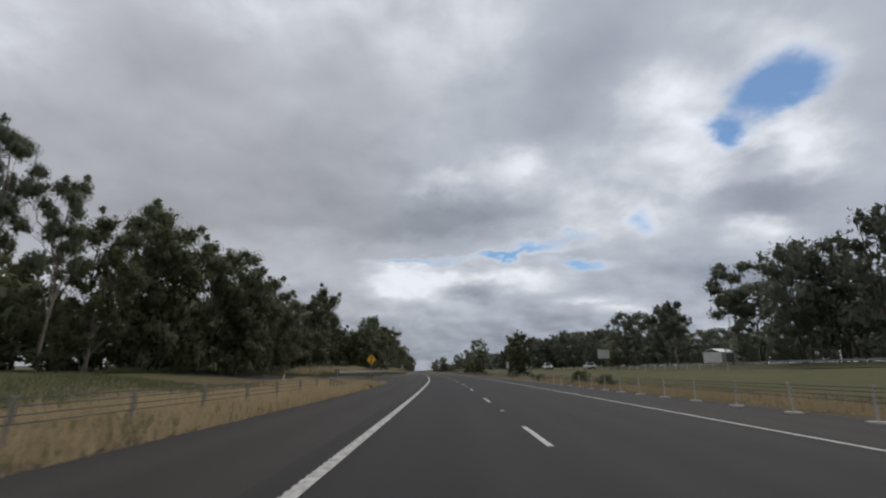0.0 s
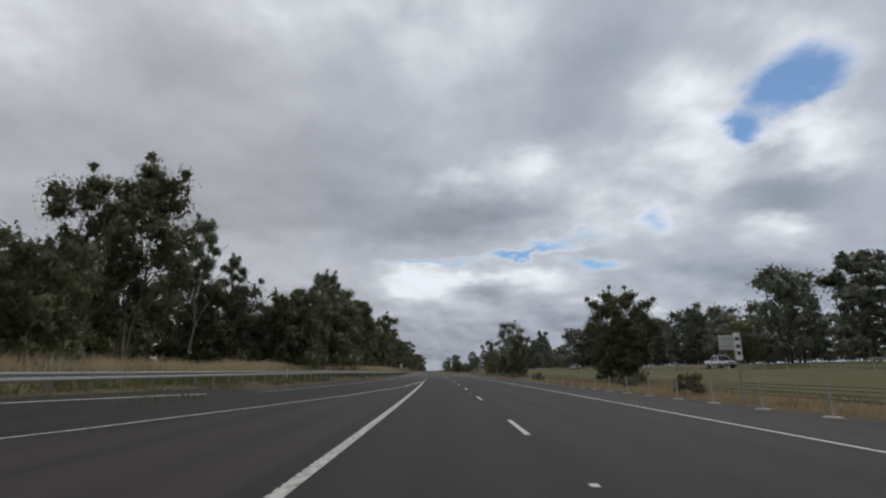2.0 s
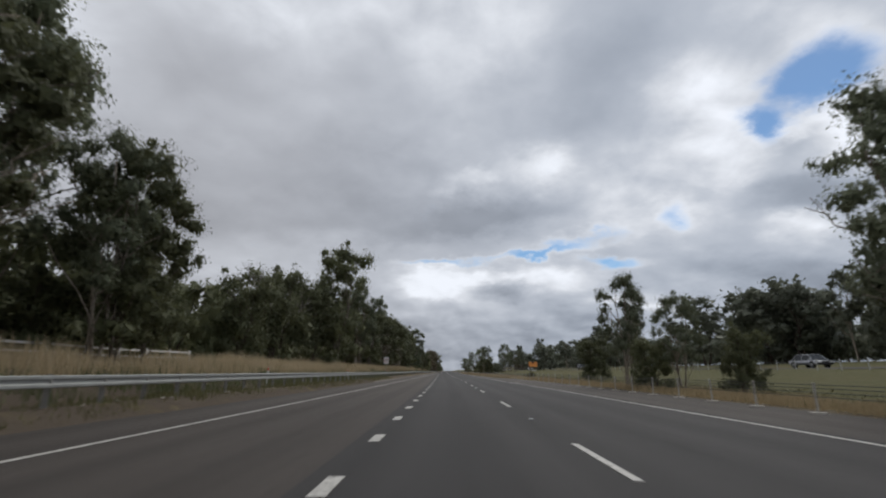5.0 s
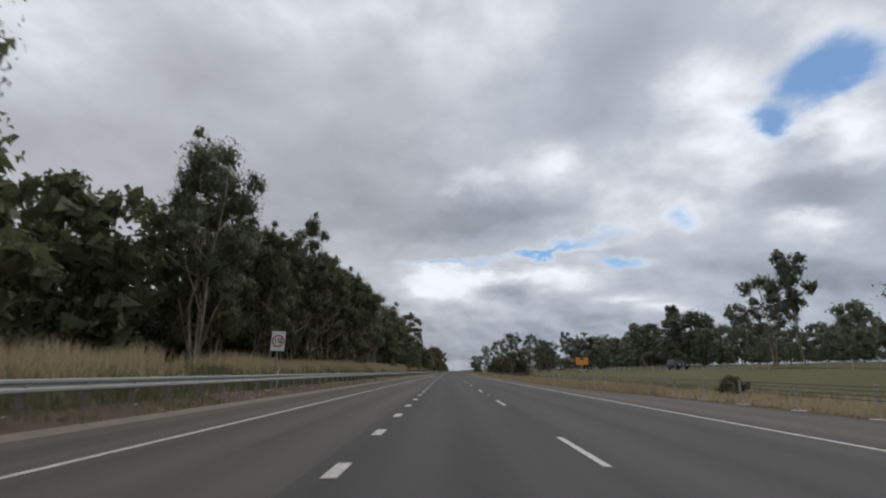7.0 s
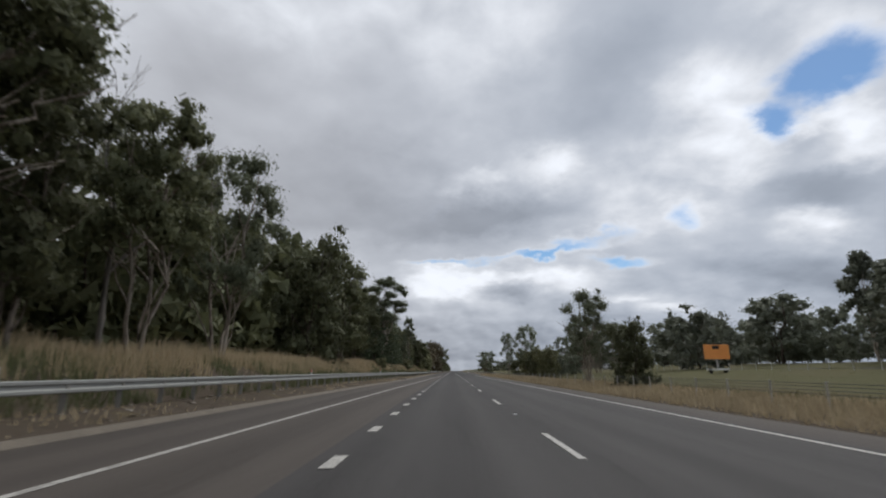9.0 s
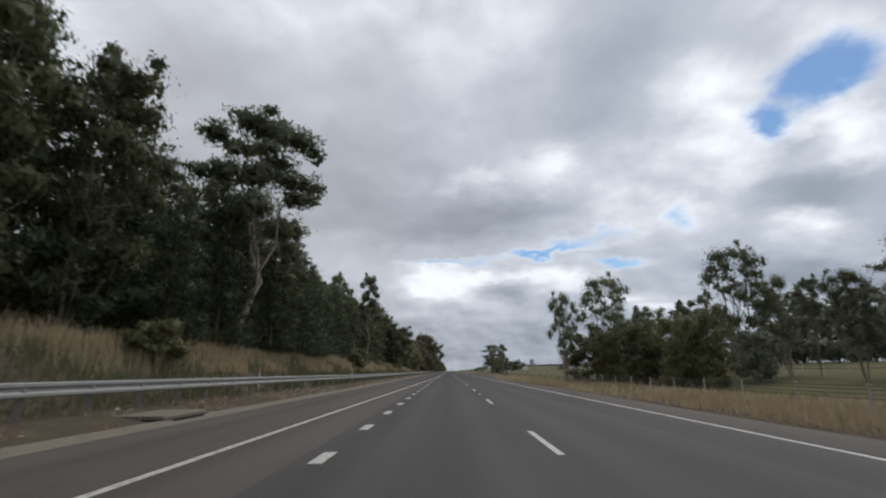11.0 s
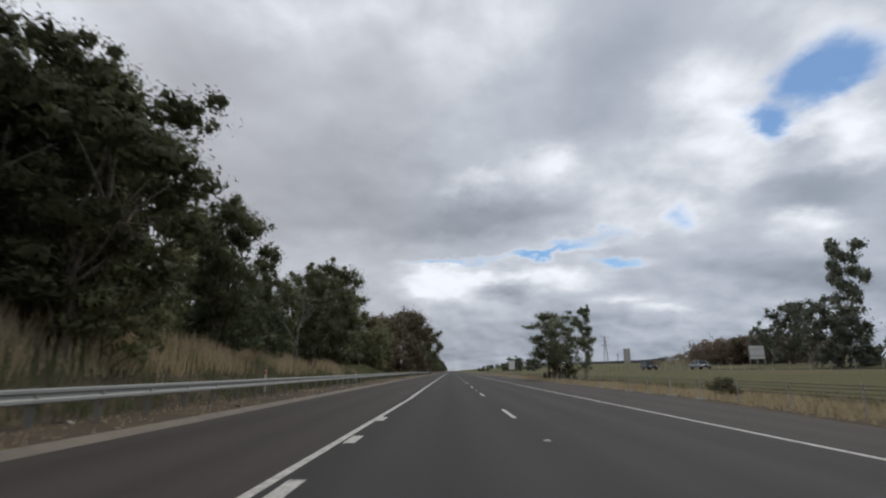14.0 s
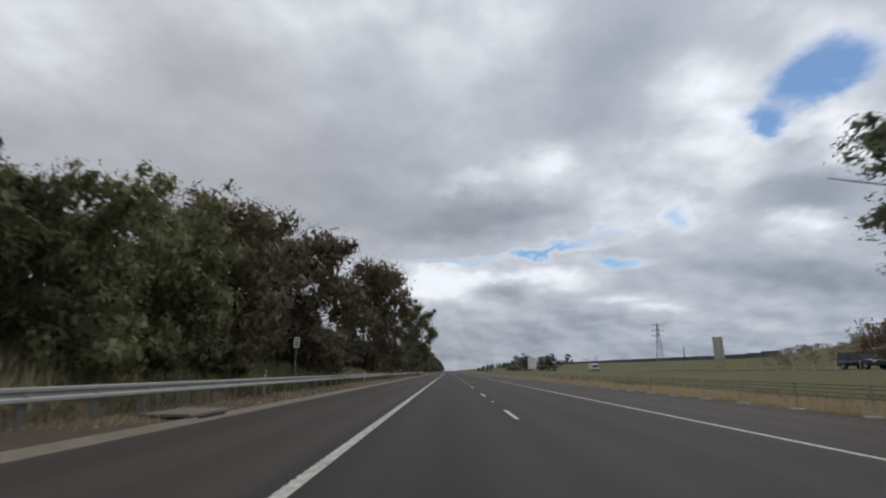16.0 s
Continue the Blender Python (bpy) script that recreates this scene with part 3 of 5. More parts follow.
def limb(bm, pts, r0, r1, seg=6):
    """A bent tapering limb through the points."""
    rings = []
    k = len(pts)
    for i, p in enumerate(pts):
        d = (pts[min(i + 1, k - 1)] - pts[max(i - 1, 0)]).normalized()
        q = d.to_track_quat("Z", "Y")
        r = r0 + (r1 - r0) * i / (k - 1)
        rings.append([bm.verts.new(p + q @ Vector((r * math.cos(2 * math.pi * s / seg), r * math.sin(2 * math.pi * s / seg), 0))) for s in range(seg)])
    for i in range(k - 1):
        for s in range(seg):
            bm.faces.new((rings[i][s], rings[i][(s + 1) % seg], rings[i + 1][(s + 1) % seg], rings[i + 1][s]))
    bm.faces.new(rings[-1])


def bend(a, b, wob, n=5):
    out = []
    for i in range(n):
        f = i / (n - 1)
        p = a.lerp(b, f)
        w = wob * math.sin(math.pi * f)
        out.append(p + Vector((rng.normal() * w, rng.normal() * w, 0)) * (0 < i < n - 1))
    return out


def tree_shell(name, label, category):
    return thing(name, pose(0, -500, -200), label, category)


def make_gum(h, r, base, stems, clumps, leaves, leafmat, bark, label, long=0.42, wide=0.16, name="gum_tree", tight=0.2, inside=0.36, bare=0, subs=2, low=0.3):
    """A eucalypt: leaning stems that fork into limbs with a separate rounded spray of leaves on each."""
    t = tree_shell(name, label, "tree")
    bm = bmesh.new()
    cs = []
    r0 = h * 0.017
    for s in range(stems):
        ang = 6.28 * (s + rng.uniform(0, 0.6)) / stems
        foot = Vector((0.35 * math.cos(ang), 0.35 * math.sin(ang), -0.4)) * (0 if stems == 1 else 1)
        foot.z = -0.4
        lean = r * (0.12 if stems == 1 else 0.45)
        top = Vector((lean * math.cos(ang), lean * math.sin(ang), h * rng.uniform(0.8, 0.92)))
        spine = bend(foot, top, h * 0.03, 7)
        limb(bm, spine, r0 if stems == 1 else r0 * 0.7, 0.05, 7)
        for k in range(clumps // stems):
            f = base + (0.97 - base) * (k + rng.uniform(0.1, 0.9)) / (clumps // stems)
            i = min(5, int(f * 0.93 * 6))
            a = spine[max(0, i - 1)].lerp(spine[i], rng.uniform(0, 1))
            prof = math.sin(math.pi * min(1.0, low + (0.9 - low) * (f - base) / (1 - base))) ** 0.7
            az = 2.4 * k + 6.28 * s / stems + rng.uniform(-0.6, 0.6)
            rr = r * prof * rng.uniform(0.35, 0.95)
            c = Vector((a.x + rr * math.cos(az), a.y + rr * math.sin(az), max(f * h, 0.6)))
            if subs and k % (4 - subs) == 0:
                limb(bm, bend(a, c, 0.3, 4), r0 * 0.34, 0.03, 5)
            cs.append((c, r * rng.uniform(0.75, 1.35) * (tight + 0.08), rng.uniform(0.52, 0.78)))
            for _ in range(subs):
                q = cs[-1][1] * rng.uniform(0.4, 0.62)
                away = Vector((rng.normal(), rng.normal(), rng.normal() * 0.6 + 0.2)).normalized()
                cs.append((c + away * cs[-1 - _][1] * 0.95, q, 0.8))
        cs.append((top + Vector((0, 0, 0.02 * h)), r * 0.3, 0.8))
        for k in range(bare):
            a = spine[2 + k % 3]
            az = rng.uniform(0, 6.28)
            e = a + Vector((math.cos(az), math.sin(az), rng.uniform(0.3, 0.9))) * r * rng.uniform(0.7, 1.15)
            way = bend(a, e, 0.35, 6)
            limb(bm, way, r0 * 0.3, 0.025, 5)
            limb(bm, bend(way[3], way[3] + Vector((rng.normal(), rng.normal(), 1.0)) * r * 0.3, 0.15, 4), r0 * 0.16, 0.02, 4)
    part("trunk", bm, bark, t, smooth=True)
    link("crown", crown_mesh(cs, leaves, long, wide, leafmat, inside=inside), t)
    return t


def make_pine(h, r, leaves, label):
    t = tree_shell("pine_tree", label, "tree")
    bm = bmesh.new()
    limb(bm, [Vector((0, 0, -0.4)), Vector((0.05, 0.05, h * 0.5)), Vector((0, 0.1, h * 0.97))], h * 0.02, 0.05, 8)
    cs = []
    tiers = 15
    for k in range(tiers):
        f = 0.05 + 0.93 * k / tiers
        reach = r * (1 - f) ** 0.72 * rng.uniform(0.8, 1.08) + 0.35
        for s in range(6):
            az = rng.uniform(0, 6.28)
            tip = Vector((reach * math.cos(az), reach * math.sin(az), h * f + reach * rng.uniform(-0.05, 0.28)))
            root = Vector((0, 0, h * f))
            if s < 3 and k < 12:
                limb(bm, [root, root.lerp(tip, 0.6), tip], 0.05, 0.015, 4)
            for q in (0.55, 0.95):
                cs.append((root.lerp(tip, q), 0.26 * reach * (1.2 - 0.4 * q) + 0.3, 0.5))
    part("trunk", bm, BARK_DARK, t, smooth=True)
    link("crown", crown_mesh(cs, leaves, 0.3, 0.1, LEAF_PINE, 0.0, 0.25, 0.2), t)
    return t


def make_dead(h, label):
    t = tree_shell("dead_tree", label, "tree")
    bm = bmesh.new()

    def grow(a, d, length, r, depth):
        b = a + d * length
        limb(bm, bend(a, b, length * 0.05, 4), r, r * 0.55, 5)
        if depth:
            for _ in range(3 if depth > 1 else 4):
                e = (d + Vector((rng.normal(), rng.normal(), rng.normal() * 0.5 + 0.25)) * 0.5).normalized()
                grow(a.lerp(b, rng.uniform(0.6, 1.0)), e, length * rng.uniform(0.5, 0.8), r * 0.5, depth - 1)
    grow(Vector((0, 0, -0.4)), Vector((0.04, 0.02, 1)).normalized(), h * 0.42, h * 0.018, 4)
    part("trunk", bm, BARK_GREY, t, smooth=True)
    return t


FINE = {"long": 0.27, "wide": 0.15}
WIDE = {"long": 0.5, "wide": 0.32}
GUM_A = make_gum(16, 4.0, 0.5, 1, 15, 9000, LEAF_GUM, BARK_PALE, "tall grey-green gum tree with a pale trunk and open crown", bare=3, inside=0.2, low=0.2, **FINE)
GUM_B = make_gum(15, 5.0, 0.30, 3, 24, 10000, LEAF_GUM, BARK_PALE, "many-stemmed grey-green gum tree with gaps in its crown", bare=2, inside=0.2, low=0.14, tight=0.2, **FINE)
GUM_C = make_gum(15, 4.6, 0.14, 2, 26, 10500, LEAF_DARK, BARK_MID, "dense dark green gum tree with a low crown", tight=0.27, bare=2, low=0.16, **FINE)
GUM_D = make_gum(15, 4.6, 0.42, 3, 24, 11000, LEAF_DARK, BARK_PALE, "dark gum tree with pale leaning stems under a domed crown", tight=0.25, bare=4, low=0.3, **FINE)
BUSH_A = make_gum(9, 4.6, 0.05, 3, 27, 8000, LEAF_DARK, BARK_DARK, "low dark bushy tree with foliage down to the grass", name="bushy_tree", tight=0.28, **FINE)
BUSH_B = make_gum(8, 4.0, 0.04, 3, 27, 9000, LEAF_LIME, BARK_DARK, "bushy olive-green wattle with foliage down to the grass", name="wattle_tree", tight=0.26, long=0.24, wide=0.13)
SHEOAK = make_gum(10, 4.8, 0.04, 3, 30, 11000, LEAF_RUST, BARK_DARK, "rusty brown-green she-oak with drooping foliage", long=0.4, wide=0.1, name="sheoak_tree", tight=0.33, inside=0.42)
SHRUB = make_gum(1.8, 1.1, 0.05, 3, 9, 1500, LEAF_LIME, BARK_DARK, "small olive-green shrub in the grass", long=0.2, wide=0.09, name="shrub", tight=0.35)
PINE = make_pine(19, 5.2, 11000, "dark green conifer with layered boughs")
DEAD = make_dead(12, "bare grey dead tree with thin forking branches")
MID_A = make_gum(16, 4.0, 0.45, 1, 15, 2400, LEAF_HAZY, BARK_PALE, "gum tree with a pale trunk beyond the far carriageway", inside=0.3, tight=0.24, bare=1, **WIDE, subs=1)
MID_B = make_gum(15, 5.0, 0.28, 3, 21, 2600, LEAF_HAZY, BARK_PALE, "grey-green gum tree beyond the far carriageway", inside=0.2, **WIDE, subs=1)
MID_C = make_gum(15, 4.8, 0.10, 2, 22, 2300, LEAF_HAZY, BARK_DARK, "dense dark tree beyond the far carriageway", tight=0.32, **WIDE, subs=1)
MID_BUSH = make_gum(9, 4.8, 0.04, 3, 18, 1900, LEAF_HAZY, BARK_DARK, "dark bushy tree in the depth of the wood", name="bushy_tree", tight=0.32, **WIDE, subs=1)
SCRUB = make_gum(3, 2.2, 0.04, 2, 6, 220, LEAF_DRY, BARK_GREY, "brown dry scrub", long=0.55, wide=0.12, name="shrub", tight=0.32, subs=0, inside=0.0)
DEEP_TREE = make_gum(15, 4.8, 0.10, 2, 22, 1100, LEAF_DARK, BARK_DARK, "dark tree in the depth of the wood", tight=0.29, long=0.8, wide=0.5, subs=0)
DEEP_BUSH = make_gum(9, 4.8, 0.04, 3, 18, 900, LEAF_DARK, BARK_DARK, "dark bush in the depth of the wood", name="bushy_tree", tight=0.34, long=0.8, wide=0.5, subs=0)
FAR_DEEP = make_gum(13, 5.0, 0.06, 2, 20, 1000, LEAF_HAZY, BARK_DARK, "tree in the depth of the far wood", tight=0.3, long=0.8, wide=0.5, subs=0)
FAR_GUM = make_gum(13, 5.0, 0.06, 3, 15, 900, LEAF_DARK, BARK_DARK, "distant dark green roadside tree", long=0.9, wide=0.6, tight=0.3, subs=0)
HEIGHT = {GUM_A: 16, GUM_B: 15, GUM_C: 15, GUM_D: 15, BUSH_A: 9, BUSH_B: 8, SHEOAK: 10, SHRUB: 1.8, SCRUB: 3, PINE: 19, DEAD: 12, MID_A: 16, MID_B: 15, MID_C: 15, MID_BUSH: 9, FAR_GUM: 13, FAR_DEEP: 13, DEEP_TREE: 15, DEEP_BUSH: 9}


def far_wood(name, rows, label):
    """Trees too deep or far off to tell apart, as one body of leaves and one of trunks."""
    for piece, word in (("crown", "_foliage"), ("trunk", "_trunks")):
        packs = {}
        for kind, l, y, h, spread in rows:
            src = next(o for o in kind.children if o.name.split(".")[0] == piece)
            if src.data.name not in packs:
                co = np.zeros(len(src.data.vertices) * 3, dtype=np.float32)
                src.data.vertices.foreach_get("co", co)
                idx = np.zeros(len(src.data.loops), dtype=np.int32)
                src.data.loops.foreach_get("vertex_index", idx)
                start = np.zeros(len(src.data.polygons), dtype=np.int32)
                src.data.polygons.foreach_get("loop_start", start)
                packs[src.data.name] = (co.reshape(-1, 3), idx, start, src.data.materials[0])
        verts, loops, starts, slots, used = [], [], [], [], []
        nv = nl = 0
        for kind, l, y, h, spread in rows:
            src = next(o for o in kind.children if o.name.split(".")[0] == piece)
            co, idx, start, mat = packs[src.data.name]
            if mat not in used:
                used.append(mat)
            k, a = h / HEIGHT[kind], rng.uniform(0, 6.283)
            c, s = math.cos(a), math.sin(a)
            p = np.stack([(co[:, 0] * c - co[:, 1] * s) * k * spread, (co[:, 0] * s + co[:, 1] * c) * k * spread, co[:, 2] * k], 1)
            verts.append(p + np.array([xc(y) + l, y, ground_z(l, y) - 0.05]))
            loops.append(idx + nv)
            starts.append(start + nl)
            slots.append(np.full(len(start), used.index(mat), dtype=np.int32))
            nv, nl = nv + len(co), nl + len(idx)
        me = bpy.data.meshes.new(name + word)
        starts, slots = np.concatenate(starts), np.concatenate(slots)
        me.vertices.add(nv)
        me.loops.add(nl)
        me.polygons.add(len(starts))
        me.vertices.foreach_set("co", np.concatenate(verts).astype(np.float32).ravel())
        me.loops.foreach_set("vertex_index", np.concatenate(loops).astype(np.int32))
        me.polygons.foreach_set("loop_start", starts.astype(np.int32))
        for m in used:
            me.materials.append(m)
        me.polygons.foreach_set("material_index", slots)
        me.update(calc_edges=True)
        tagged(new(name + word, me), label, "wood", kind="stuff")


def plant(kind, l, y, h, spread=1.0, turn=None):
    """Sets a copy of a tree with the given height and spread at lateral place l."""
    k = h / HEIGHT[kind]
    turn = rng.uniform(0, 360) if turn is None else turn
    made = copy_thing(kind, Matrix.LocRotScale((xc(y) + l, y, ground_z(l, y) - 0.05), Euler((0, 0, radians(turn))), (k * spread, k * spread, k)))
    if h > 3:
        tagged(made, group="trees of the roadside wood" if l < 0 else "trees of the median" if l < 32 else "trees beyond the far carriageway")
    return made

# ---------- the woods: each tree by lateral place, distance along the road, height and spread ----------
# left of the road
plant(GUM_A, -25.6, 28.5, 14.1, 0.60)
plant(GUM_A, -25.6, 33.0, 12.9, 0.60)
plant(GUM_C, -25.5, 37.0, 11.4, 0.72)
plant(GUM_C, -25.5, 44.1, 14.2, 0.72)
plant(BUSH_A, -25.4, 45.5, 11.6, 0.72)
plant(GUM_A, -27.4, 45.5, 15.3, 0.60)
plant(GUM_C, -23.7, 49.6, 12.7, 0.86)
plant(BUSH_A, -21.8, 53.1, 9.8, 0.72)
plant(GUM_B, -22.2, 54.7, 13.2, 0.72)
plant(GUM_C, -20.8, 55.6, 11.7, 0.72)
plant(GUM_C, -20.5, 60.2, 10.9, 0.72)
plant(GUM_C, -20.7, 63.6, 7.4, 0.90)
plant(GUM_C, -21.1, 68.8, 9.0, 0.72)
plant(GUM_C, -21.1, 71.8, 9.9, 0.72)
plant(BUSH_A, -21.2, 78.3, 5.6, 0.82)
plant(BUSH_A, -19.5, 82.9, 6.5, 0.72)
plant(GUM_C, -21.9, 88.9, 12.2, 0.72)
plant(GUM_C, -21.8, 93.4, 15.1, 0.72)
plant(GUM_A, -24.8, 109.4, 15.7, 0.60)
plant(GUM_C, -26.9, 110.4, 12.0, 0.78)
plant(BUSH_A, -22.5, 111.9, 8.9, 0.72)
plant(GUM_A, -23.5, 114.4, 12.7, 0.60)
plant(BUSH_A, -19.9, 116.1, 7.4, 0.72)
plant(BUSH_A, -17.5, 118.6, 9.2, 0.77)
plant(GUM_D, -16.8, 120.4, 10.0, 0.72)
plant(BUSH_A, -16.8, 123.4, 8.0, 0.72)
plant(GUM_A, -15.8, 124.4, 12.7, 0.60)
plant(GUM_A, -15.3, 128.4, 13.3, 0.60)
plant(BUSH_A, -14.9, 131.6, 9.4, 0.78)
plant(GUM_D, -14.9, 132.6, 9.9, 0.78)
plant(DEAD, -11.5, 134.1, 5.3, 0.85)
plant(GUM_A, -15.7, 134.6, 12.8, 0.60)
plant(GUM_D, -15.1, 136.1, 10.8, 0.92)
plant(GUM_C, -15.0, 150.4, 9.5, 0.72)
plant(BUSH_A, -17.4, 151.4, 3.3, 0.81)
plant(GUM_D, -15.7, 155.4, 13.3, 0.9)
plant(BUSH_A, -17.8, 159.4, 5.7, 1.26)
plant(GUM_D, -15.3, 159.9, 11.7, 0.79)
plant(GUM_B, -20.3, 166.1, 17.0, 0.72)
plant(BUSH_A, -18.8, 168.1, 4.2, 0.99)
plant(GUM_B, -15.5, 168.1, 10.7, 0.72)
plant(GUM_C, -15.5, 169.4, 10.3, 0.83)
plant(GUM_C, -15.7, 172.1, 9.8, 0.74)
plant(BUSH_A, -18.4, 189.6, 7.5, 0.72)
plant(DEAD, -18.7, 192.6, 12.4, 0.60)
plant(BUSH_A, -18.1, 199.1, 10.4, 0.72)
plant(DEAD, -19.5, 202.6, 13.7, 0.60)
plant(BUSH_A, -17.8, 211.1, 11.2, 0.72)
plant(GUM_C, -15.2, 215.6, 16.9, 0.72)
plant(GUM_B, -15.8, 236.5, 14.5, 0.66)
plant(GUM_C, -15.7, 238.6, 13.6, 0.70)
plant(GUM_C, -14.8, 244.0, 10.8, 0.72)
plant(GUM_A, -14.6, 246.5, 10.2, 0.60)
plant(GUM_C, -15.3, 250.4, 11.3, 0.86)
plant(GUM_D, -15.4, 247.8, 10.8, 0.72)
plant(GUM_D, -14.9, 252.9, 11.6, 0.79)
plant(GUM_A, -14.4, 255.9, 15.2, 0.60)
plant(BUSH_A, -16.0, 256.9, 8.0, 0.72)
plant(GUM_D, -14.3, 259.4, 12.2, 0.72)
plant(GUM_D, -14.4, 264.7, 10.0, 0.72)
plant(GUM_D, -15.4, 267.2, 11.5, 0.72)
plant(BUSH_A, -15.4, 267.9, 7.7, 0.75)
plant(GUM_A, -15.3, 268.7, 14.3, 0.60)
plant(GUM_D, -14.1, 269.7, 12.5, 0.72)
plant(GUM_C, -14.0, 273.2, 12.6, 0.77)
plant(GUM_D, -13.6, 275.9, 12.7, 0.85)
plant(GUM_C, -13.5, 279.7, 11.6, 0.72)
plant(GUM_D, -13.3, 285.9, 11.7, 0.74)
plant(DEAD, -15.4, 286.7, 16.4, 0.60)
plant(GUM_B, -13.2, 293.2, 12.6, 0.72)
plant(BUSH_A, -15.4, 316.2, 12.7, 0.72)
plant(GUM_C, -12.8, 323.2, 13.2, 1.00)
plant(GUM_C, -14.2, 338.3, 12.3, 0.72)
plant(GUM_C, -14.2, 342.8, 12.0, 0.72)
plant(PINE, -15.6, 340.6, 14.5, 0.8)
plant(PINE, -14.9, 345.4, 12.6, 0.9)
plant(PINE, -16.4, 350.2, 13.4, 0.9)
plant(PINE, -12.6, 346.8, 9.5, 0.72)
plant(PINE, -12.8, 352.2, 10.4, 0.72)
plant(GUM_A, -12.3, 354.4, 15.8, 1.15)
plant(GUM_C, -15.8, 357.2, 12.6, 0.72)
plant(PINE, -14.5, 357.2, 10.3, 0.89)
plant(GUM_C, -14.7, 360.2, 11.5, 0.72)
plant(PINE, -12.6, 360.2, 9.6, 0.82)
plant(GUM_C, -13.7, 363.2, 10.0, 0.72)
plant(PINE, -12.8, 366.2, 10.6, 0.9)
plant(PINE, -13.6, 367.7, 11.2, 0.75)
plant(GUM_C, -14.1, 369.7, 8.5, 0.77)
plant(PINE, -13.0, 370.7, 9.4, 0.72)
plant(PINE, -13.3, 373.2, 9.6, 1.0)
plant(PINE, -14.1, 375.2, 10.6, 0.72)
plant(GUM_C, -14.1, 375.7, 8.1, 0.81)
plant(PINE, -13.3, 378.2, 9.2, 0.72)
plant(PINE, -13.5, 382.7, 9.5, 0.72)
plant(PINE, -13.7, 384.7, 9.3, 0.72)
plant(GUM_A, -13.4, 385.2, 9.6, 0.60)
plant(PINE, -13.5, 386.2, 8.5, 0.72)
plant(GUM_A, -11.6, 387.2, 6.6, 0.60)
plant(BUSH_A, -16.1, 390.7, 8.7, 0.72)
plant(PINE, -15.6, 391.2, 10.5, 0.72)
plant(GUM_C, -15.0, 394.2, 10.9, 0.72)
plant(BUSH_A, -15.5, 397.2, 6.6, 0.81)
plant(GUM_C, -14.1, 400.7, 8.0, 0.79)
plant(GUM_A, -17.9, 403.7, 14.4, 0.60)
plant(PINE, -13.8, 403.7, 9.4, 0.78)
plant(GUM_C, -13.6, 404.7, 9.2, 0.72)
plant(BUSH_A, -15.3, 406.2, 6.1, 0.72)
plant(PINE, -13.6, 407.7, 8.7, 0.72)
plant(BUSH_A, -16.0, 408.2, 10.8, 0.77)
plant(PINE, -13.4, 410.2, 6.9, 0.95)
plant(PINE, -13.3, 413.7, 8.5, 0.75)
plant(GUM_C, -13.3, 417.2, 6.9, 0.81)
plant(GUM_C, -17.4, 417.7, 10.9, 0.72)
plant(DEAD, -14.2, 419.2, 10.5, 0.60)
plant(GUM_C, -17.1, 420.2, 11.2, 0.72)
plant(DEAD, -15.1, 420.7, 10.9, 0.60)
plant(GUM_C, -13.3, 421.2, 8.1, 0.72)
plant(GUM_C, -17.0, 423.2, 11.9, 0.72)
plant(GUM_A, -14.4, 423.7, 12.0, 0.60)
plant(GUM_C, -15.0, 427.4, 11.4, 0.85)
plant(GUM_C, -14.4, 430.7, 11.0, 0.76)
plant(GUM_C, -11.4, 429.3, 9.2, 1.15)
plant(BUSH_B, -11.0, 430.6, 4.2, 0.8)
plant(BUSH_A, -15.2, 432.2, 8.8, 0.72)
plant(BUSH_A, -16.6, 435.7, 10.6, 0.72)
plant(GUM_C, -12.4, 441.2, 8.5, 0.89)
plant(PINE, -12.5, 442.3, 9.2, 0.86)
plant(GUM_C, -12.5, 446.8, 6.7, 0.72)
plant(PINE, -12.4, 448.8, 6.5, 0.72)
plant(DEAD, -11.3, 451.8, 7.4, 0.60)
plant(BUSH_A, -14.5, 455.8, 6.8, 0.72)
plant(GUM_C, -11.9, 457.8, 6.0, 0.91)
plant(BUSH_A, -13.4, 459.9, 4.5, 0.72)
plant(GUM_C, -13.2, 462.9, 9.6, 0.76)
plant(GUM_C, -13.4, 467.9, 11.2, 0.82)
plant(GUM_C, -13.4, 470.7, 9.1, 1.40)
plant(GUM_C, -13.2, 473.5, 11.3, 0.72)
plant(GUM_C, -12.8, 477.5, 9.7, 0.72)
plant(GUM_C, -13.2, 483.9, 6.3, 0.91)
plant(BUSH_A, -14.3, 484.0, 7.0, 0.72)
plant(BUSH_B, -11.9, 488.1, 5.6, 0.72)
plant(BUSH_B, -11.3, 490.1, 5.7, 0.72)
plant(BUSH_B, -11.7, 494.6, 6.4, 0.72)
plant(SHEOAK, -12.2, 501.1, 8.8, 0.95)
plant(BUSH_B, -12.4, 497.6, 6.6, 0.8)
plant(SHEOAK, -11.6, 514.1, 10.6, 0.95)
plant(SHEOAK, -11.3, 547.6, 15.8, 0.72)
plant(GUM_C, -11.3, 601.1, 16.2, 0.72)
plant(GUM_C, -6.8, 585.0, 15.5, 0.75)
plant(GUM_A, -11.2, 395.5, 13.2, 0.6)
